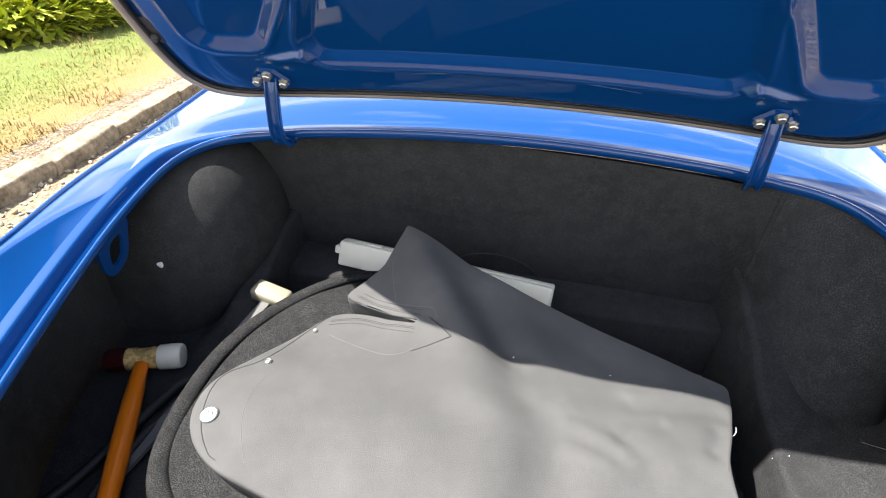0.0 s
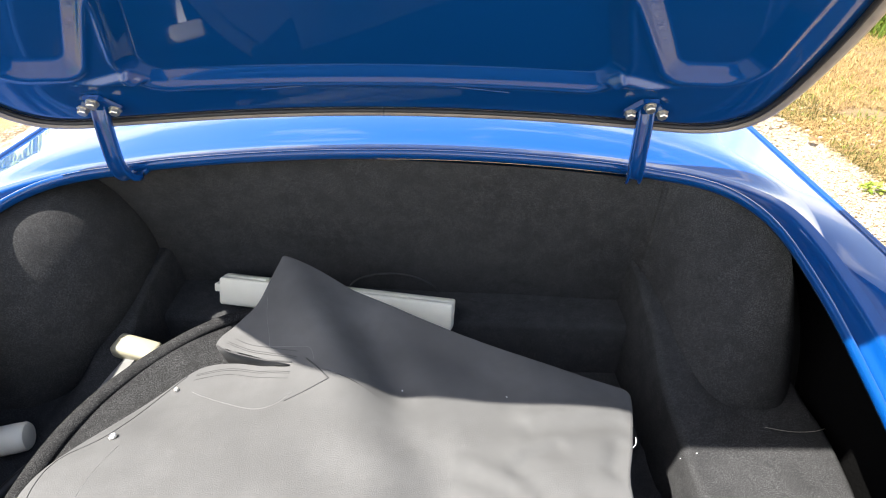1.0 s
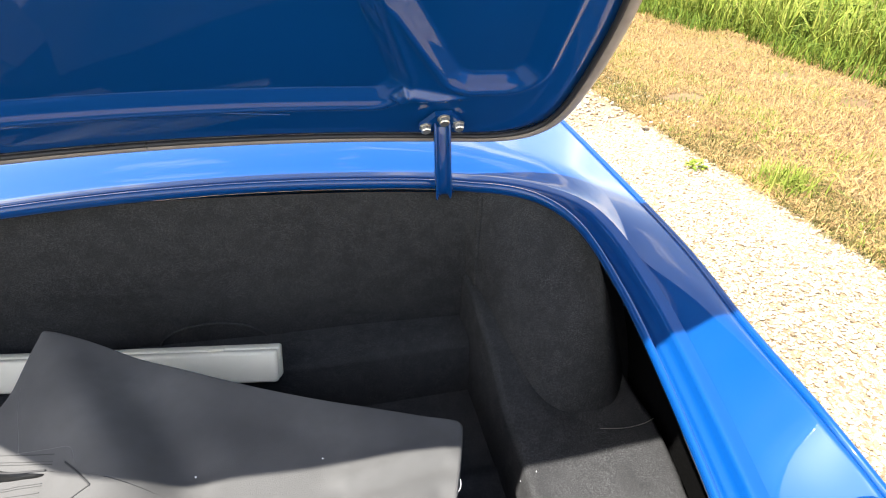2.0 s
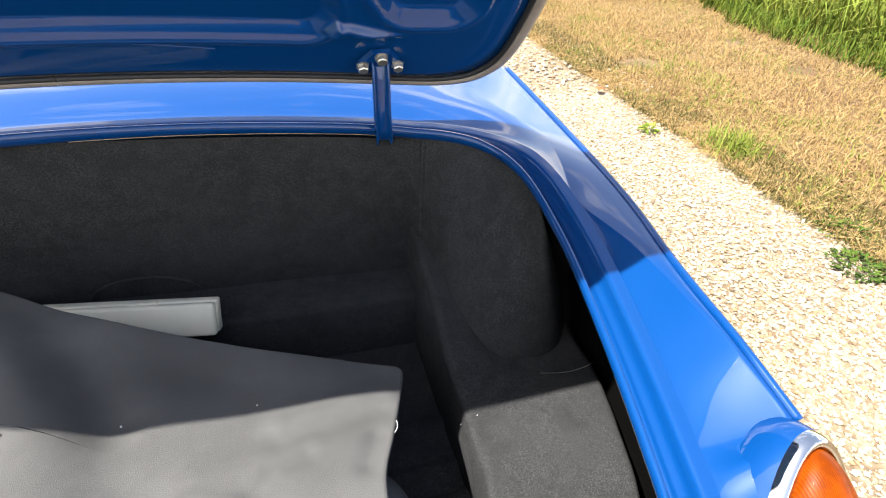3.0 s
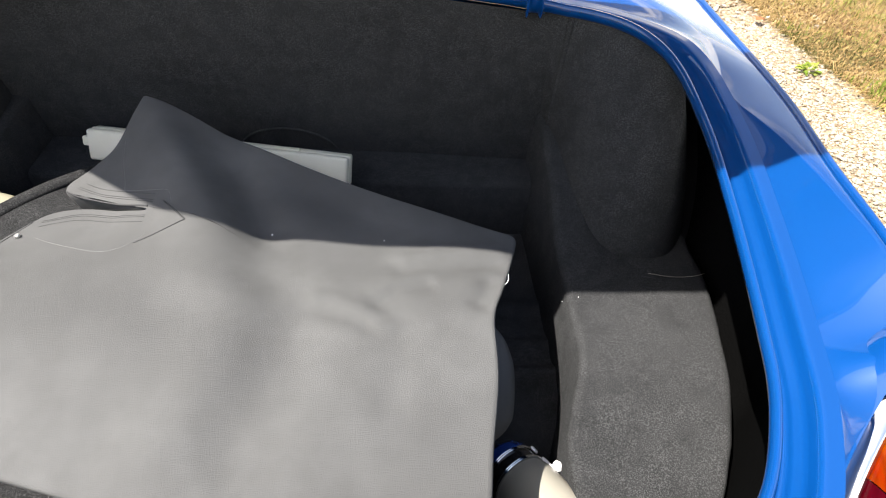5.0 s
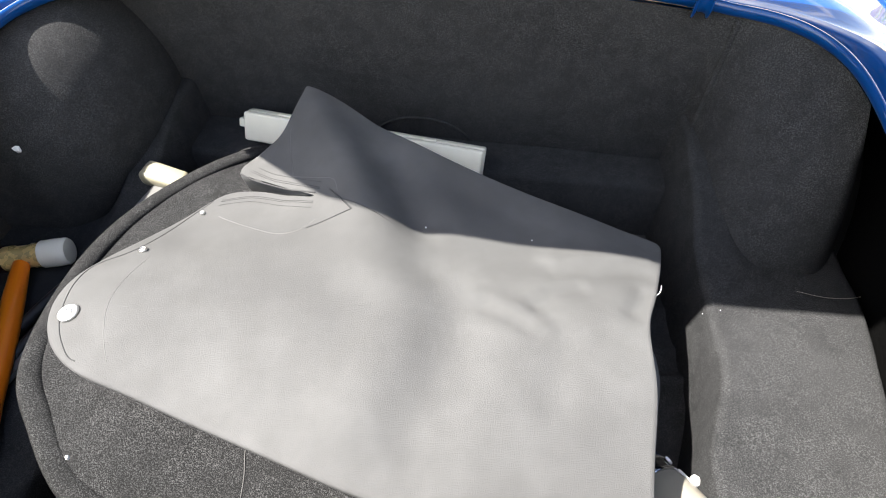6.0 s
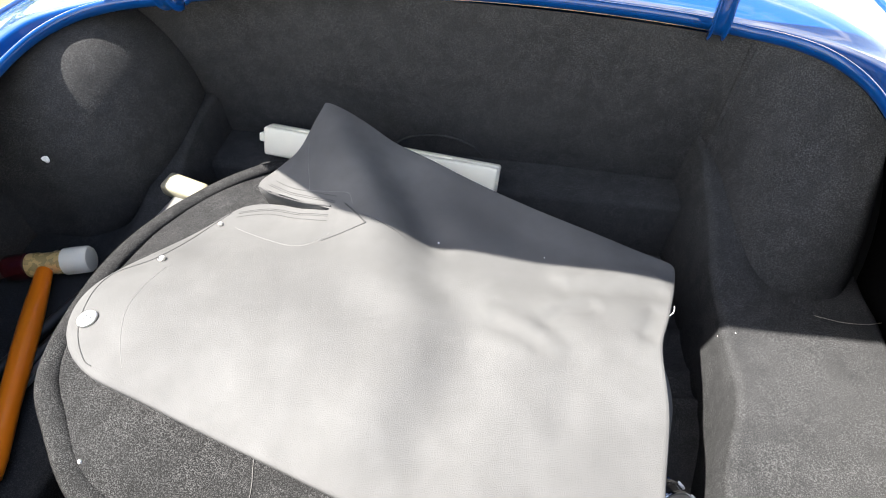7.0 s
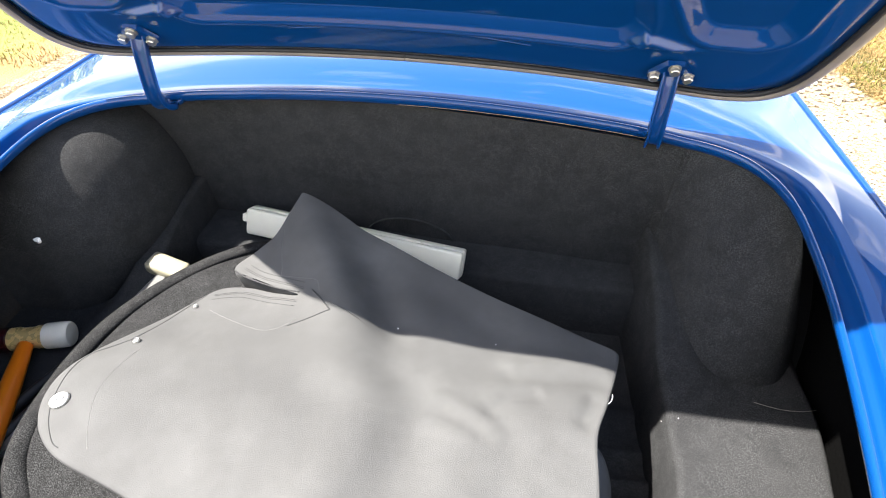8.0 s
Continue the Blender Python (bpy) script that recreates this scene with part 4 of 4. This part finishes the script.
bar = thing("hood_stick", "grey metal bar with a cream plastic end cap", "bar", (-0.385, 0.64, 0.48))
part("end_cap", box_bm(-0.035, 0.035, -0.018, 0.018, -0.014, 0.012, 0.007, 3), YELLOWED, bar, "yellowed cream end cap", m=pose(-0.380, 0.674, 0.515, 8, 10, -10))
bow = spline([(-0.385, 0.665, 0.506), (-0.398, 0.60, 0.500), (-0.425, 0.50, 0.478), (-0.448, 0.41, 0.458), (-0.468, 0.31, 0.453), (-0.492, 0.2, 0.452)], 40)
bow_rings = []
for k, q in enumerate(bow):
    d = bow[min(k + 1, 39)] - bow[max(k - 1, 0)]
    side = np.array((d[1], -d[0], 0)) / math.hypot(d[0], d[1])
    bow_rings.append([q + side * u + np.array((0, 0, w)) for u, w in ((-0.011, 0), (-0.009, 0.004), (0.009, 0.004), (0.011, 0), (0.009, -0.003), (-0.009, -0.003))])
bv, bf = loft(bow_rings, True, True, True)
put("flat_bow", mesh_of("flat_bow", bv, bf, GREY_BAR, False), bar)

mal = thing("mallet", "two-faced mallet with orange wooden handle on the carpet", "mallet", (-0.5, 0.47, SIDE_L))
mx = Matrix.Translation((-0.543, 0.527, 0.472)) @ pose(0, 0, 0, 0, 0, 17) @ pose(0, 0, 0, 0, 90, 0)
part("mallet_head", lathe_bm([(0.016, -0.026), (0.0185, -0.024), (0.0185, -0.012), (0.017, -0.008), (0.017, 0.010), (0.0185, 0.014), (0.0185, 0.024), (0.016, 0.026)]), BRASS, mal, "brass head", m=mx)
part("white_face", lathe_bm([(0.017, 0.024), (0.0205, 0.026), (0.021, 0.045), (0.0205, 0.058), (0.018, 0.0615), (0.006, 0.0625)]), WHITE_NYLON, mal, "scuffed white nylon face", m=mx)
part("red_face", lathe_bm([(0.006, -0.058), (0.017, -0.057), (0.0195, -0.053), (0.020, -0.04), (0.0195, -0.026), (0.017, -0.024)]), RED_PLASTIC, mal, "dark red plastic face", m=mx)
hp = []
for k in range(16):
    s = k / 15
    r = 0.0105 + 0.004 * s + 0.003 * math.sin(math.pi * min(1, s * 1.4)) - 0.002 * smooth01((s - 0.92) / 0.08)
    hp.append((r, 0.328 * s - 0.01))
hd = lathe_bm(hp, 20)
for v in hd.verts:
    v.co.y *= 0.85
h_dir = Vector((-0.416, 0.242, 0.462)) - Vector((-0.539, 0.512, 0.472))
h_turn = h_dir.to_track_quat("Z", "Y").to_matrix().to_4x4()
part("handle", hd, WOOD, mal, "varnished orange wooden handle", m=Matrix.Translation((-0.540, 0.515, 0.472)) @ h_turn)

hose = thing("rubber_strap", "looped black rubber strap lying beside the mallet", "strap", (-0.48, 0.4, SIDE_L))
tv, tf = tube(spline([(-0.56, 0.23, 0.456), (-0.515, 0.31, 0.457), (-0.493, 0.39, 0.457), (-0.470, 0.48, 0.458), (-0.455, 0.51, 0.458), (-0.443, 0.50, 0.458), (-0.447, 0.46, 0.457), (-0.462, 0.40, 0.457), (-0.47, 0.32, 0.457), (-0.47, 0.22, 0.456)], 60), 0.008, 8)
put("strap_loop", mesh_of("strap_loop", tv, tf, RUBBER), hose)

can = thing("aerosol_can", "scuffed cream can with a dark blue end in the well", "can", (0.36, 0.28, FLOOR_Z))
c_axis = Vector((0.056, -0.105, 0.048)).normalized()
C_FROM = Vector((0.336, 0.313, 0.412))
c_turn = Matrix.Translation(C_FROM) @ c_axis.to_track_quat("Z", "Y").to_matrix().to_4x4() @ Matrix.Scale(1.08, 4)
CAN_CREAM = plastic_mat("can_cream", (0.27, 0.252, 0.21), 0.45)
part("can_body", lathe_bm([(0.028, 0.0205), (0.0325, 0.0212), (0.0335, 0.023), (0.0352, 0.034), (0.0352, 0.125), (0.032, 0.13), (0.01, 0.13)], 48), CAN_CREAM, can, "scuffed cream white body", m=c_turn)
part("can_collar", lathe_bm([(0.0318, 0.001), (0.0318, 0.021)], 48), BLACK_GLOSS, can, "black band", m=c_turn)
for zr, r in ((0.0, 0.0330), (0.0028, 0.0338), (0.0165, 0.0338), (0.0192, 0.0346)):
    part("can_ring", lathe_bm([(r - 0.002, zr), (r, zr + 0.0003), (r + 0.0006, zr + 0.0010), (r, zr + 0.0017), (r - 0.002, zr + 0.002)], 48), CHROME, can, "bright metal ring", m=c_turn)
part("can_end", lathe_bm([(0.006, -0.021), (0.018, -0.0205), (0.027, -0.017), (0.0315, -0.010), (0.0325, 0.001)], 48), BLUE_CAP, can, "dark blue end", m=c_turn)
c_side = Vector((0.75, 0.55, 0.40))
c_side = (c_side - c_axis * c_side.dot(c_axis)).normalized()
c_third = c_axis.cross(c_side)
clip = Matrix((c_side, c_third, c_axis)).transposed().to_4x4()
for z0, z1 in ((0.0, 0.008), (0.020, 0.042)):
    part("can_clip", box_bm(0.036, 0.0395, -0.004, 0.004, z0, z1, 0.0012), WHITE, can, "white plastic clip", m=Matrix.Translation(C_FROM) @ clip)
knob = lathe_bm([(0.001, -0.006), (0.0045, -0.0045), (0.0058, 0.0), (0.0045, 0.0045), (0.001, 0.006)], 16)
part("can_knob", knob, WHITE, can, "small white knob", m=Matrix.Translation(C_FROM) @ clip @ pose(0.043, 0.0, 0.040))

# a rolled end of the cover that bulges into the well
roll = bmesh.new()
bmesh.ops.create_icosphere(roll, subdivisions=4, radius=1.0)
for v in roll.verts:
    q = v.co.copy()
    v.co = Vector((0.056 * q.x, 0.076 * q.y, 0.080 * q.z)) + 0.005 * Vector((noise.noise(q * 1.6), noise.noise(q * 1.6 + Vector((3, 0, 0))), noise.noise(q * 1.6 + Vector((0, 5, 0)))))
part("rolled_end", roll, CLOTH, cover, m=pose(0.285, 0.390, 0.490, 0, 0, 6))

SEAM_GREY = plastic_mat("grey_thread", (0.09, 0.09, 0.088), 0.9)
fv, ff = tube([(x, y, felt_z(x, y) + 0.0006) for x, y in spline([(-0.094, 0.275), (-0.09, 0.25), (-0.086, 0.232), (-0.084, 0.205)], 20)], 0.0005, 6)
put("felt_seam", mesh_of("felt_seam", fv, ff, SEAM_GREY), felt, "pale seam thread")

# white lint and a frayed thread
for n_lint, (lx, ly, lz, lr) in enumerate([(-0.531, 0.615, 0.603, 0.005), (0.054, 0.531, None, 0.0009), (0.187, 0.528, None, 0.0007), (-0.268, 0.236, felt_z(-0.268, 0.236) + 0.001, 0.002), (0.549, 0.596, 0.490, 0.0006), (0.424, 0.506, 0.490, 0.0005), (0.449, 0.514, 0.490, 0.0005)]):
    lb = bmesh.new()
    bmesh.ops.create_icosphere(lb, subdivisions=2, radius=lr)
    for v in lb.verts:
        v.co *= 1 + 0.6 * noise.noise(v.co * (1.5 / lr) + Vector((n_lint, 0, 0)))
    z_l = cover_z(lx, ly) + lr * 0.5 if lz is None else lz
    tagged(part("lint", lb, WHITE, None, m=pose(lx, ly, z_l)), "tiny fleck of white fluff on the lining", "lint", group="flecks of lint")
tv, tf = tube(spline([(0.562, 0.556, 0.491), (0.595, 0.549, 0.491), (0.625, 0.549, 0.492), (0.645, 0.554, 0.492)], 20), 0.00035, 6)
tagged(put("loose_thread", mesh_of("loose_thread", tv, tf, CAN_CREAM)), "thin white loose thread lying on the carpet", "thread")
tv, tf = tube(spline([(0.325, 0.454, 0.586), (0.3285, 0.457, 0.588), (0.3295, 0.461, 0.591), (0.329, 0.463, 0.593)], 12), 0.00028, 6)
put("frayed_thread", mesh_of("frayed_thread", tv, tf, WHITE), cover, "frayed white thread")

# ---- gravel, grass and plants ----


def joined(name, verts, faces, material, label, category, smooth=False):
    """Many small alike pieces as one mesh, from arrays."""
    me = bpy.data.meshes.new(name)
    me.vertices.add(len(verts))
    me.vertices.foreach_set("co", verts.astype(np.float32).ravel())
    k = faces.shape[1]
    me.loops.add(faces.size)
    me.loops.foreach_set("vertex_index", faces.astype(np.int32).ravel())
    me.polygons.add(len(faces))
    me.polygons.foreach_set("loop_start", np.arange(len(faces), dtype=np.int32) * k)
    me.polygons.foreach_set("use_smooth", np.full(len(faces), smooth))
    me.materials.append(material)
    me.update(calc_edges=True)
    return tagged(put(name, me), label, category, kind="stuff")


rng = np.random.default_rng(7)
ico = bmesh.new()
bmesh.ops.create_icosphere(ico, subdivisions=1, radius=1.0)
ICO_V = np.array([tuple(v.co) for v in ico.verts])
ICO_F = np.array([[v.index for v in f.verts] for f in ico.faces])
ico.free()


def ground_heights(x, y):
    return np.array([height_ground(a, b) for a, b in zip(x, y)])


def pebbles(name, n, x0, x1, y0, y1, size, label):
    x, y = rng.uniform(x0, x1, n), rng.uniform(y0, y1, n)
    r = size * np.minimum(rng.lognormal(0, 0.4, n), 1.9)
    sc = np.stack([r * rng.uniform(0.75, 1.35, n), r * rng.uniform(0.7, 1.1, n), r * rng.uniform(0.4, 0.75, n)], 1)
    jit = ICO_V[None] * rng.uniform(0.72, 1.2, (n, len(ICO_V), 1))
    p = jit * sc[:, None]
    a, b = rng.uniform(0, 2 * np.pi, n), rng.normal(0, 0.35, n)
    ca, sa, cb, sb = np.cos(a)[:, None], np.sin(a)[:, None], np.cos(b)[:, None], np.sin(b)[:, None]
    px, pz = p[..., 0] * cb + p[..., 2] * sb, p[..., 2] * cb - p[..., 0] * sb
    qx, qy = px * ca - p[..., 1] * sa, px * sa + p[..., 1] * ca
    z = ground_heights(x, y) + sc[:, 2] * rng.uniform(0.2, 1.1, n)
    v = np.stack([qx + x[:, None], qy + y[:, None], pz + z[:, None]], -1).reshape(-1, 3)
    f = (ICO_F[None] + (np.arange(n) * len(ICO_V))[:, None, None]).reshape(-1, 3)
    return joined(name, v, f, GRAVEL, label, "gravel", False)


pebbles("gravel", 50000, 0.72, 2.22, -0.1, 2.6, 0.0046, "loose pale cream and tan gravel on the drive")
pebbles("gravel", 9000, 0.75, 2.3, 2.5, 7.0, 0.0082, "loose pale cream and tan gravel on the drive")
pebbles("gravel", 5000, -1.95, -0.75, 0.6, 5.0, 0.008, "loose pale gravel beside the lawn edging")


def blades(name, x, y, length, width, material, label, lean=0.6, category="grass"):
    n = len(x)
    a = rng.uniform(0, 2 * np.pi, n)
    h = length * rng.lognormal(0, 0.35, n)
    w = width * rng.uniform(0.6, 1.4, n)
    l = np.abs(rng.normal(0, lean, n))
    dx, dy = np.cos(a), np.sin(a)
    sx, sy = -dy * w, dx * w
    z = ground_heights(x, y) - 0.004
    mid = np.stack([x + dx * l * h * 0.35, y + dy * l * h * 0.35, z + h * 0.6], 1)
    tip = np.stack([x + dx * l * h, y + dy * l * h, z + h * np.clip(1.05 - 0.35 * l, 0.25, 1)], 1)
    o = np.stack([sx, sy, 0 * sx], 1)
    base = np.stack([x, y, z], 1)
    v = np.stack([base - o, base + o, mid + 0.8 * o, mid - 0.8 * o, tip], 1).reshape(-1, 3)
    k = (np.arange(n) * 5)[:, None]
    f = np.concatenate([k + [0, 1, 2], k + [0, 2, 3], k + [3, 2, 4]])
    return joined(name, v, f, material, label, category)


def patchy(n, x0, x1, y0, y1, freq, lo, power=1.0):
    """Scattered places, denser nearer the drive and in patches."""
    u = rng.uniform(0, 1, n) ** power
    x, y = x0 + (x1 - x0) * u, rng.uniform(y0, y1, n)
    keep = np.array([noise.noise((a * freq, b * freq, 3.0)) > lo for a, b in zip(x, y)])
    return x[keep], y[keep]


x, y = patchy(190000, 2.06, 5.2, 0.5, 7, 2.2, -0.6, 1.8)
blades("dry_grass", x, y, 0.026, 0.0017, DRY, "short sun-dried grass on the verge", 1.9)
x, y = patchy(60000, 2.15, 6.5, 0.2, 10, 2.6, 0.12, 1.4)
blades("green_grass", x, y, 0.024, 0.0018, GREEN, "thin green growth among the dry grass", 1.3)
x, y = patchy(45000, 2.10, 5.0, 0.5, 7, 1.6, 0.08, 1.5)
blades("brown_grass", x, y, 0.022, 0.0019, BROWN, "withered brown grass in patches on the verge", 2.0)
x, y = patchy(14000, 2.03, 2.32, 0.5, 4, 2.4, -0.1, 1.2)
blades("olive_grass", x, y, 0.03, 0.0017, OLIVE, "dull olive growth where the gravel ends", 1.5)
x, y = patchy(11000, 2.05, 2.75, 0.2, 9, 3.4, 0.05, 1.3)
blades("green_grass", x, y, 0.035, 0.002, GREEN, "thin green growth along the edge of the gravel", 1.3)
x, y = patchy(70000, -2.35, -7.0, 0.8, 9, 1.4, -0.35, 1.5)
blades("lawn_grass", x, y, 0.014, 0.0022, LAWN, "short mown lawn grass", 0.9)
x, y = patchy(16000, -2.1, -4.0, 0.6, 8, 2.4, 0.05, 1.8)
blades("dry_grass", x, y, 0.03, 0.0024, DRY, "dry straw-coloured patches at the edge of the lawn", 1.1)
x, y = patchy(24000, 4.1, 8.0, 1.0, 14, 1.1, -0.35, 1.6)
blades("tall_grass", x, y, 0.36, 0.005, GREEN, "tall rough green grass behind the verge", 0.8)
x, y = patchy(14000, 3.75, 4.8, 1.0, 9, 1.5, -0.2, 1.0)
blades("tall_grass", x, y, 0.13, 0.0035, LEAF, "dark green grass at the foot of the tall growth", 1.1)


def leaf_clump(name, x0, y0, radius, height, n, size, material, label, category, wide=0.28):
    """A low plant of many leaves on short stalks."""
    r, a = radius * np.sqrt(rng.uniform(0, 1, n)), rng.uniform(0, 2 * np.pi, n)
    x, y = x0 + r * np.cos(a), y0 + r * np.sin(a)
    z = ground_heights(x, y) + height * rng.uniform(0.1, 1, n) * (1 - 0.6 * (r / radius) ** 2)
    out = np.stack([np.cos(a + rng.normal(0, 0.7, n)), np.sin(a + rng.normal(0, 0.7, n)), rng.uniform(-0.3, 0.6, n)], 1)
    out /= np.linalg.norm(out, axis=1)[:, None]
    side = np.cross(out, [0, 0, 1.0])
    side /= np.linalg.norm(side, axis=1)[:, None]
    l = (size * rng.uniform(0.6, 1.4, n))[:, None]
    p = np.stack([x, y, z], 1)
    v = np.stack([p, p + out * l * 0.5 + side * l * wide + [0, 0, 0.004], p + out * l, p + out * l * 0.5 - side * l * wide + [0, 0, 0.004]], 1).reshape(-1, 3)
    k = (np.arange(n) * 4)[:, None]
    f = np.concatenate([k + [0, 1, 2], k + [0, 2, 3]])
    ob = joined(name, v, f, material, label, category)
    ob["kind"] = "thing"
    return ob


leaf_clump("weed", 1.96, 0.98, 0.085, 0.04, 260, 0.018, WEED, "low leafy green weed growing in the gravel", "weed")
leaf_clump("weed", 2.10, 1.15, 0.08, 0.035, 170, 0.018, WEED, "low leafy green weed at the edge of the gravel", "weed")
leaf_clump("weed", 1.92, 2.06, 0.035, 0.04, 60, 0.025, GREEN, "small bright green sprout in the gravel", "weed")
x, y = 2.17 + rng.normal(0, 0.05, 500), 1.80 + rng.normal(0, 0.06, 500)
blades("grass_tuft", x, y, 0.07, 0.002, GREEN, "green grass tuft at the gravel's edge", 0.9)
for wx, wy, wr in ((4.55, 2.75, 0.34), (4.85, 3.3, 0.4), (4.65, 3.95, 0.36), (5.0, 2.3, 0.36)):
    leaf_clump("weed", wx, wy, wr, 0.34, 1500, 0.06, LEAF, "leafy dark green weed among the tall grass", "weed", 0.2)
for sx, sy, sr, sh, sn in ((-4.15, 3.75, 0.95, 0.45, 9000), (-3.75, 4.95, 0.95, 0.5, 7500), (-5.2, 5.4, 1.2, 0.7, 7000), (-5.6, 4.0, 0.9, 0.6, 5200)):
    shrub = thing("shrub", "leafy yellow-green shrub with long narrow leaves behind the lawn", "shrub", (sx, sy, height_ground(sx, sy)), group="shrubs behind the lawn")
    leaves = leaf_clump("foliage", sx, sy, sr, sh, sn, 0.15, BRIGHT_LEAF, "", "", 0.13)
    del leaves["kind"]
    leaves.parent = shrub
    leaves.matrix_parent_inverse = shrub.matrix_world.inverted()
    for k in range(9):
        a, zg = 0.7 * k + 0.3, height_ground(sx, sy) - 0.03
        tip = (sx + 0.7 * sr * math.cos(a), sy + 0.7 * sr * math.sin(a), zg + sh * (0.5 + 0.04 * k))
        sv, sf = tube(spline([(sx + 0.1 * math.cos(a), sy + 0.1 * math.sin(a), zg), (sx + 0.35 * sr * math.cos(a), sy + 0.35 * sr * math.sin(a), zg + sh * 0.45), tip], 8), 0.009, 6)
        put("stem", mesh_of("stem", sv, sf, BARK), shrub)

# broken concrete edging of the lawn
edging = thing("stone_edging", "low broken concrete kerb along the edge of the lawn", "edging", (-2.03, 3.0, GZ))
yy = 0.4
while yy < 7.5:
    ln = random.uniform(0.16, 0.42)
    st = box_bm(-0.07, 0.055, -ln / 2, ln / 2, -0.10, 0.0, 0.010, 2)
    bmesh.ops.subdivide_edges(st, edges=[e for e in st.edges if e.calc_length() > 0.03], cuts=3, use_grid_fill=True)
    for v in st.verts:
        q = v.co * 22
        v.co += 0.016 * Vector((noise.noise(q + Vector((yy, 0, 0))), noise.noise(q + Vector((0, yy, 5))), 0.6 * noise.noise(q + Vector((9, 0, yy)))))
    part("edging_stone", st, STONE, edging, m=pose(-1.925 + random.uniform(-0.012, 0.012), yy + ln / 2, GZ + 0.068 + random.uniform(-0.008, 0.008), random.uniform(-2, 2), random.uniform(-3, 5), random.uniform(-4, 4)))
    yy += ln + random.uniform(-0.012, 0.008)

# a brown leaf on the drive
lf = bmesh.new()
mid = [lf.verts.new((t * 0.05 - 0.025, 0, 0.012 * math.sin(3 * t) + 0.004)) for t in (0, 0.3, 0.6, 1.0)]
for sg in (1, -1):
    a = lf.verts.new((-0.008, sg * 0.02, 0.014))
    b = lf.verts.new((0.012, sg * 0.017, 0.006))
    lf.faces.new((mid[0], mid[1], a) if sg > 0 else (mid[1], mid[0], a))
    lf.faces.new((mid[1], mid[2], b, a) if sg > 0 else (mid[2], mid[1], a, b))
    lf.faces.new((mid[2], mid[3], b) if sg > 0 else (mid[3], mid[2], b))
DEAD = plastic_mat("dead_leaf", (0.26, 0.075, 0.02), 0.7)
fallen = part("fallen_leaf", lf, DEAD, None, m=pose(1.955, 2.57, GZ + 0.022, 4, 8, 40) @ Matrix.Scale(1.35, 4))
tagged(fallen, "curled brown fallen leaf lying on the gravel", "leaf")
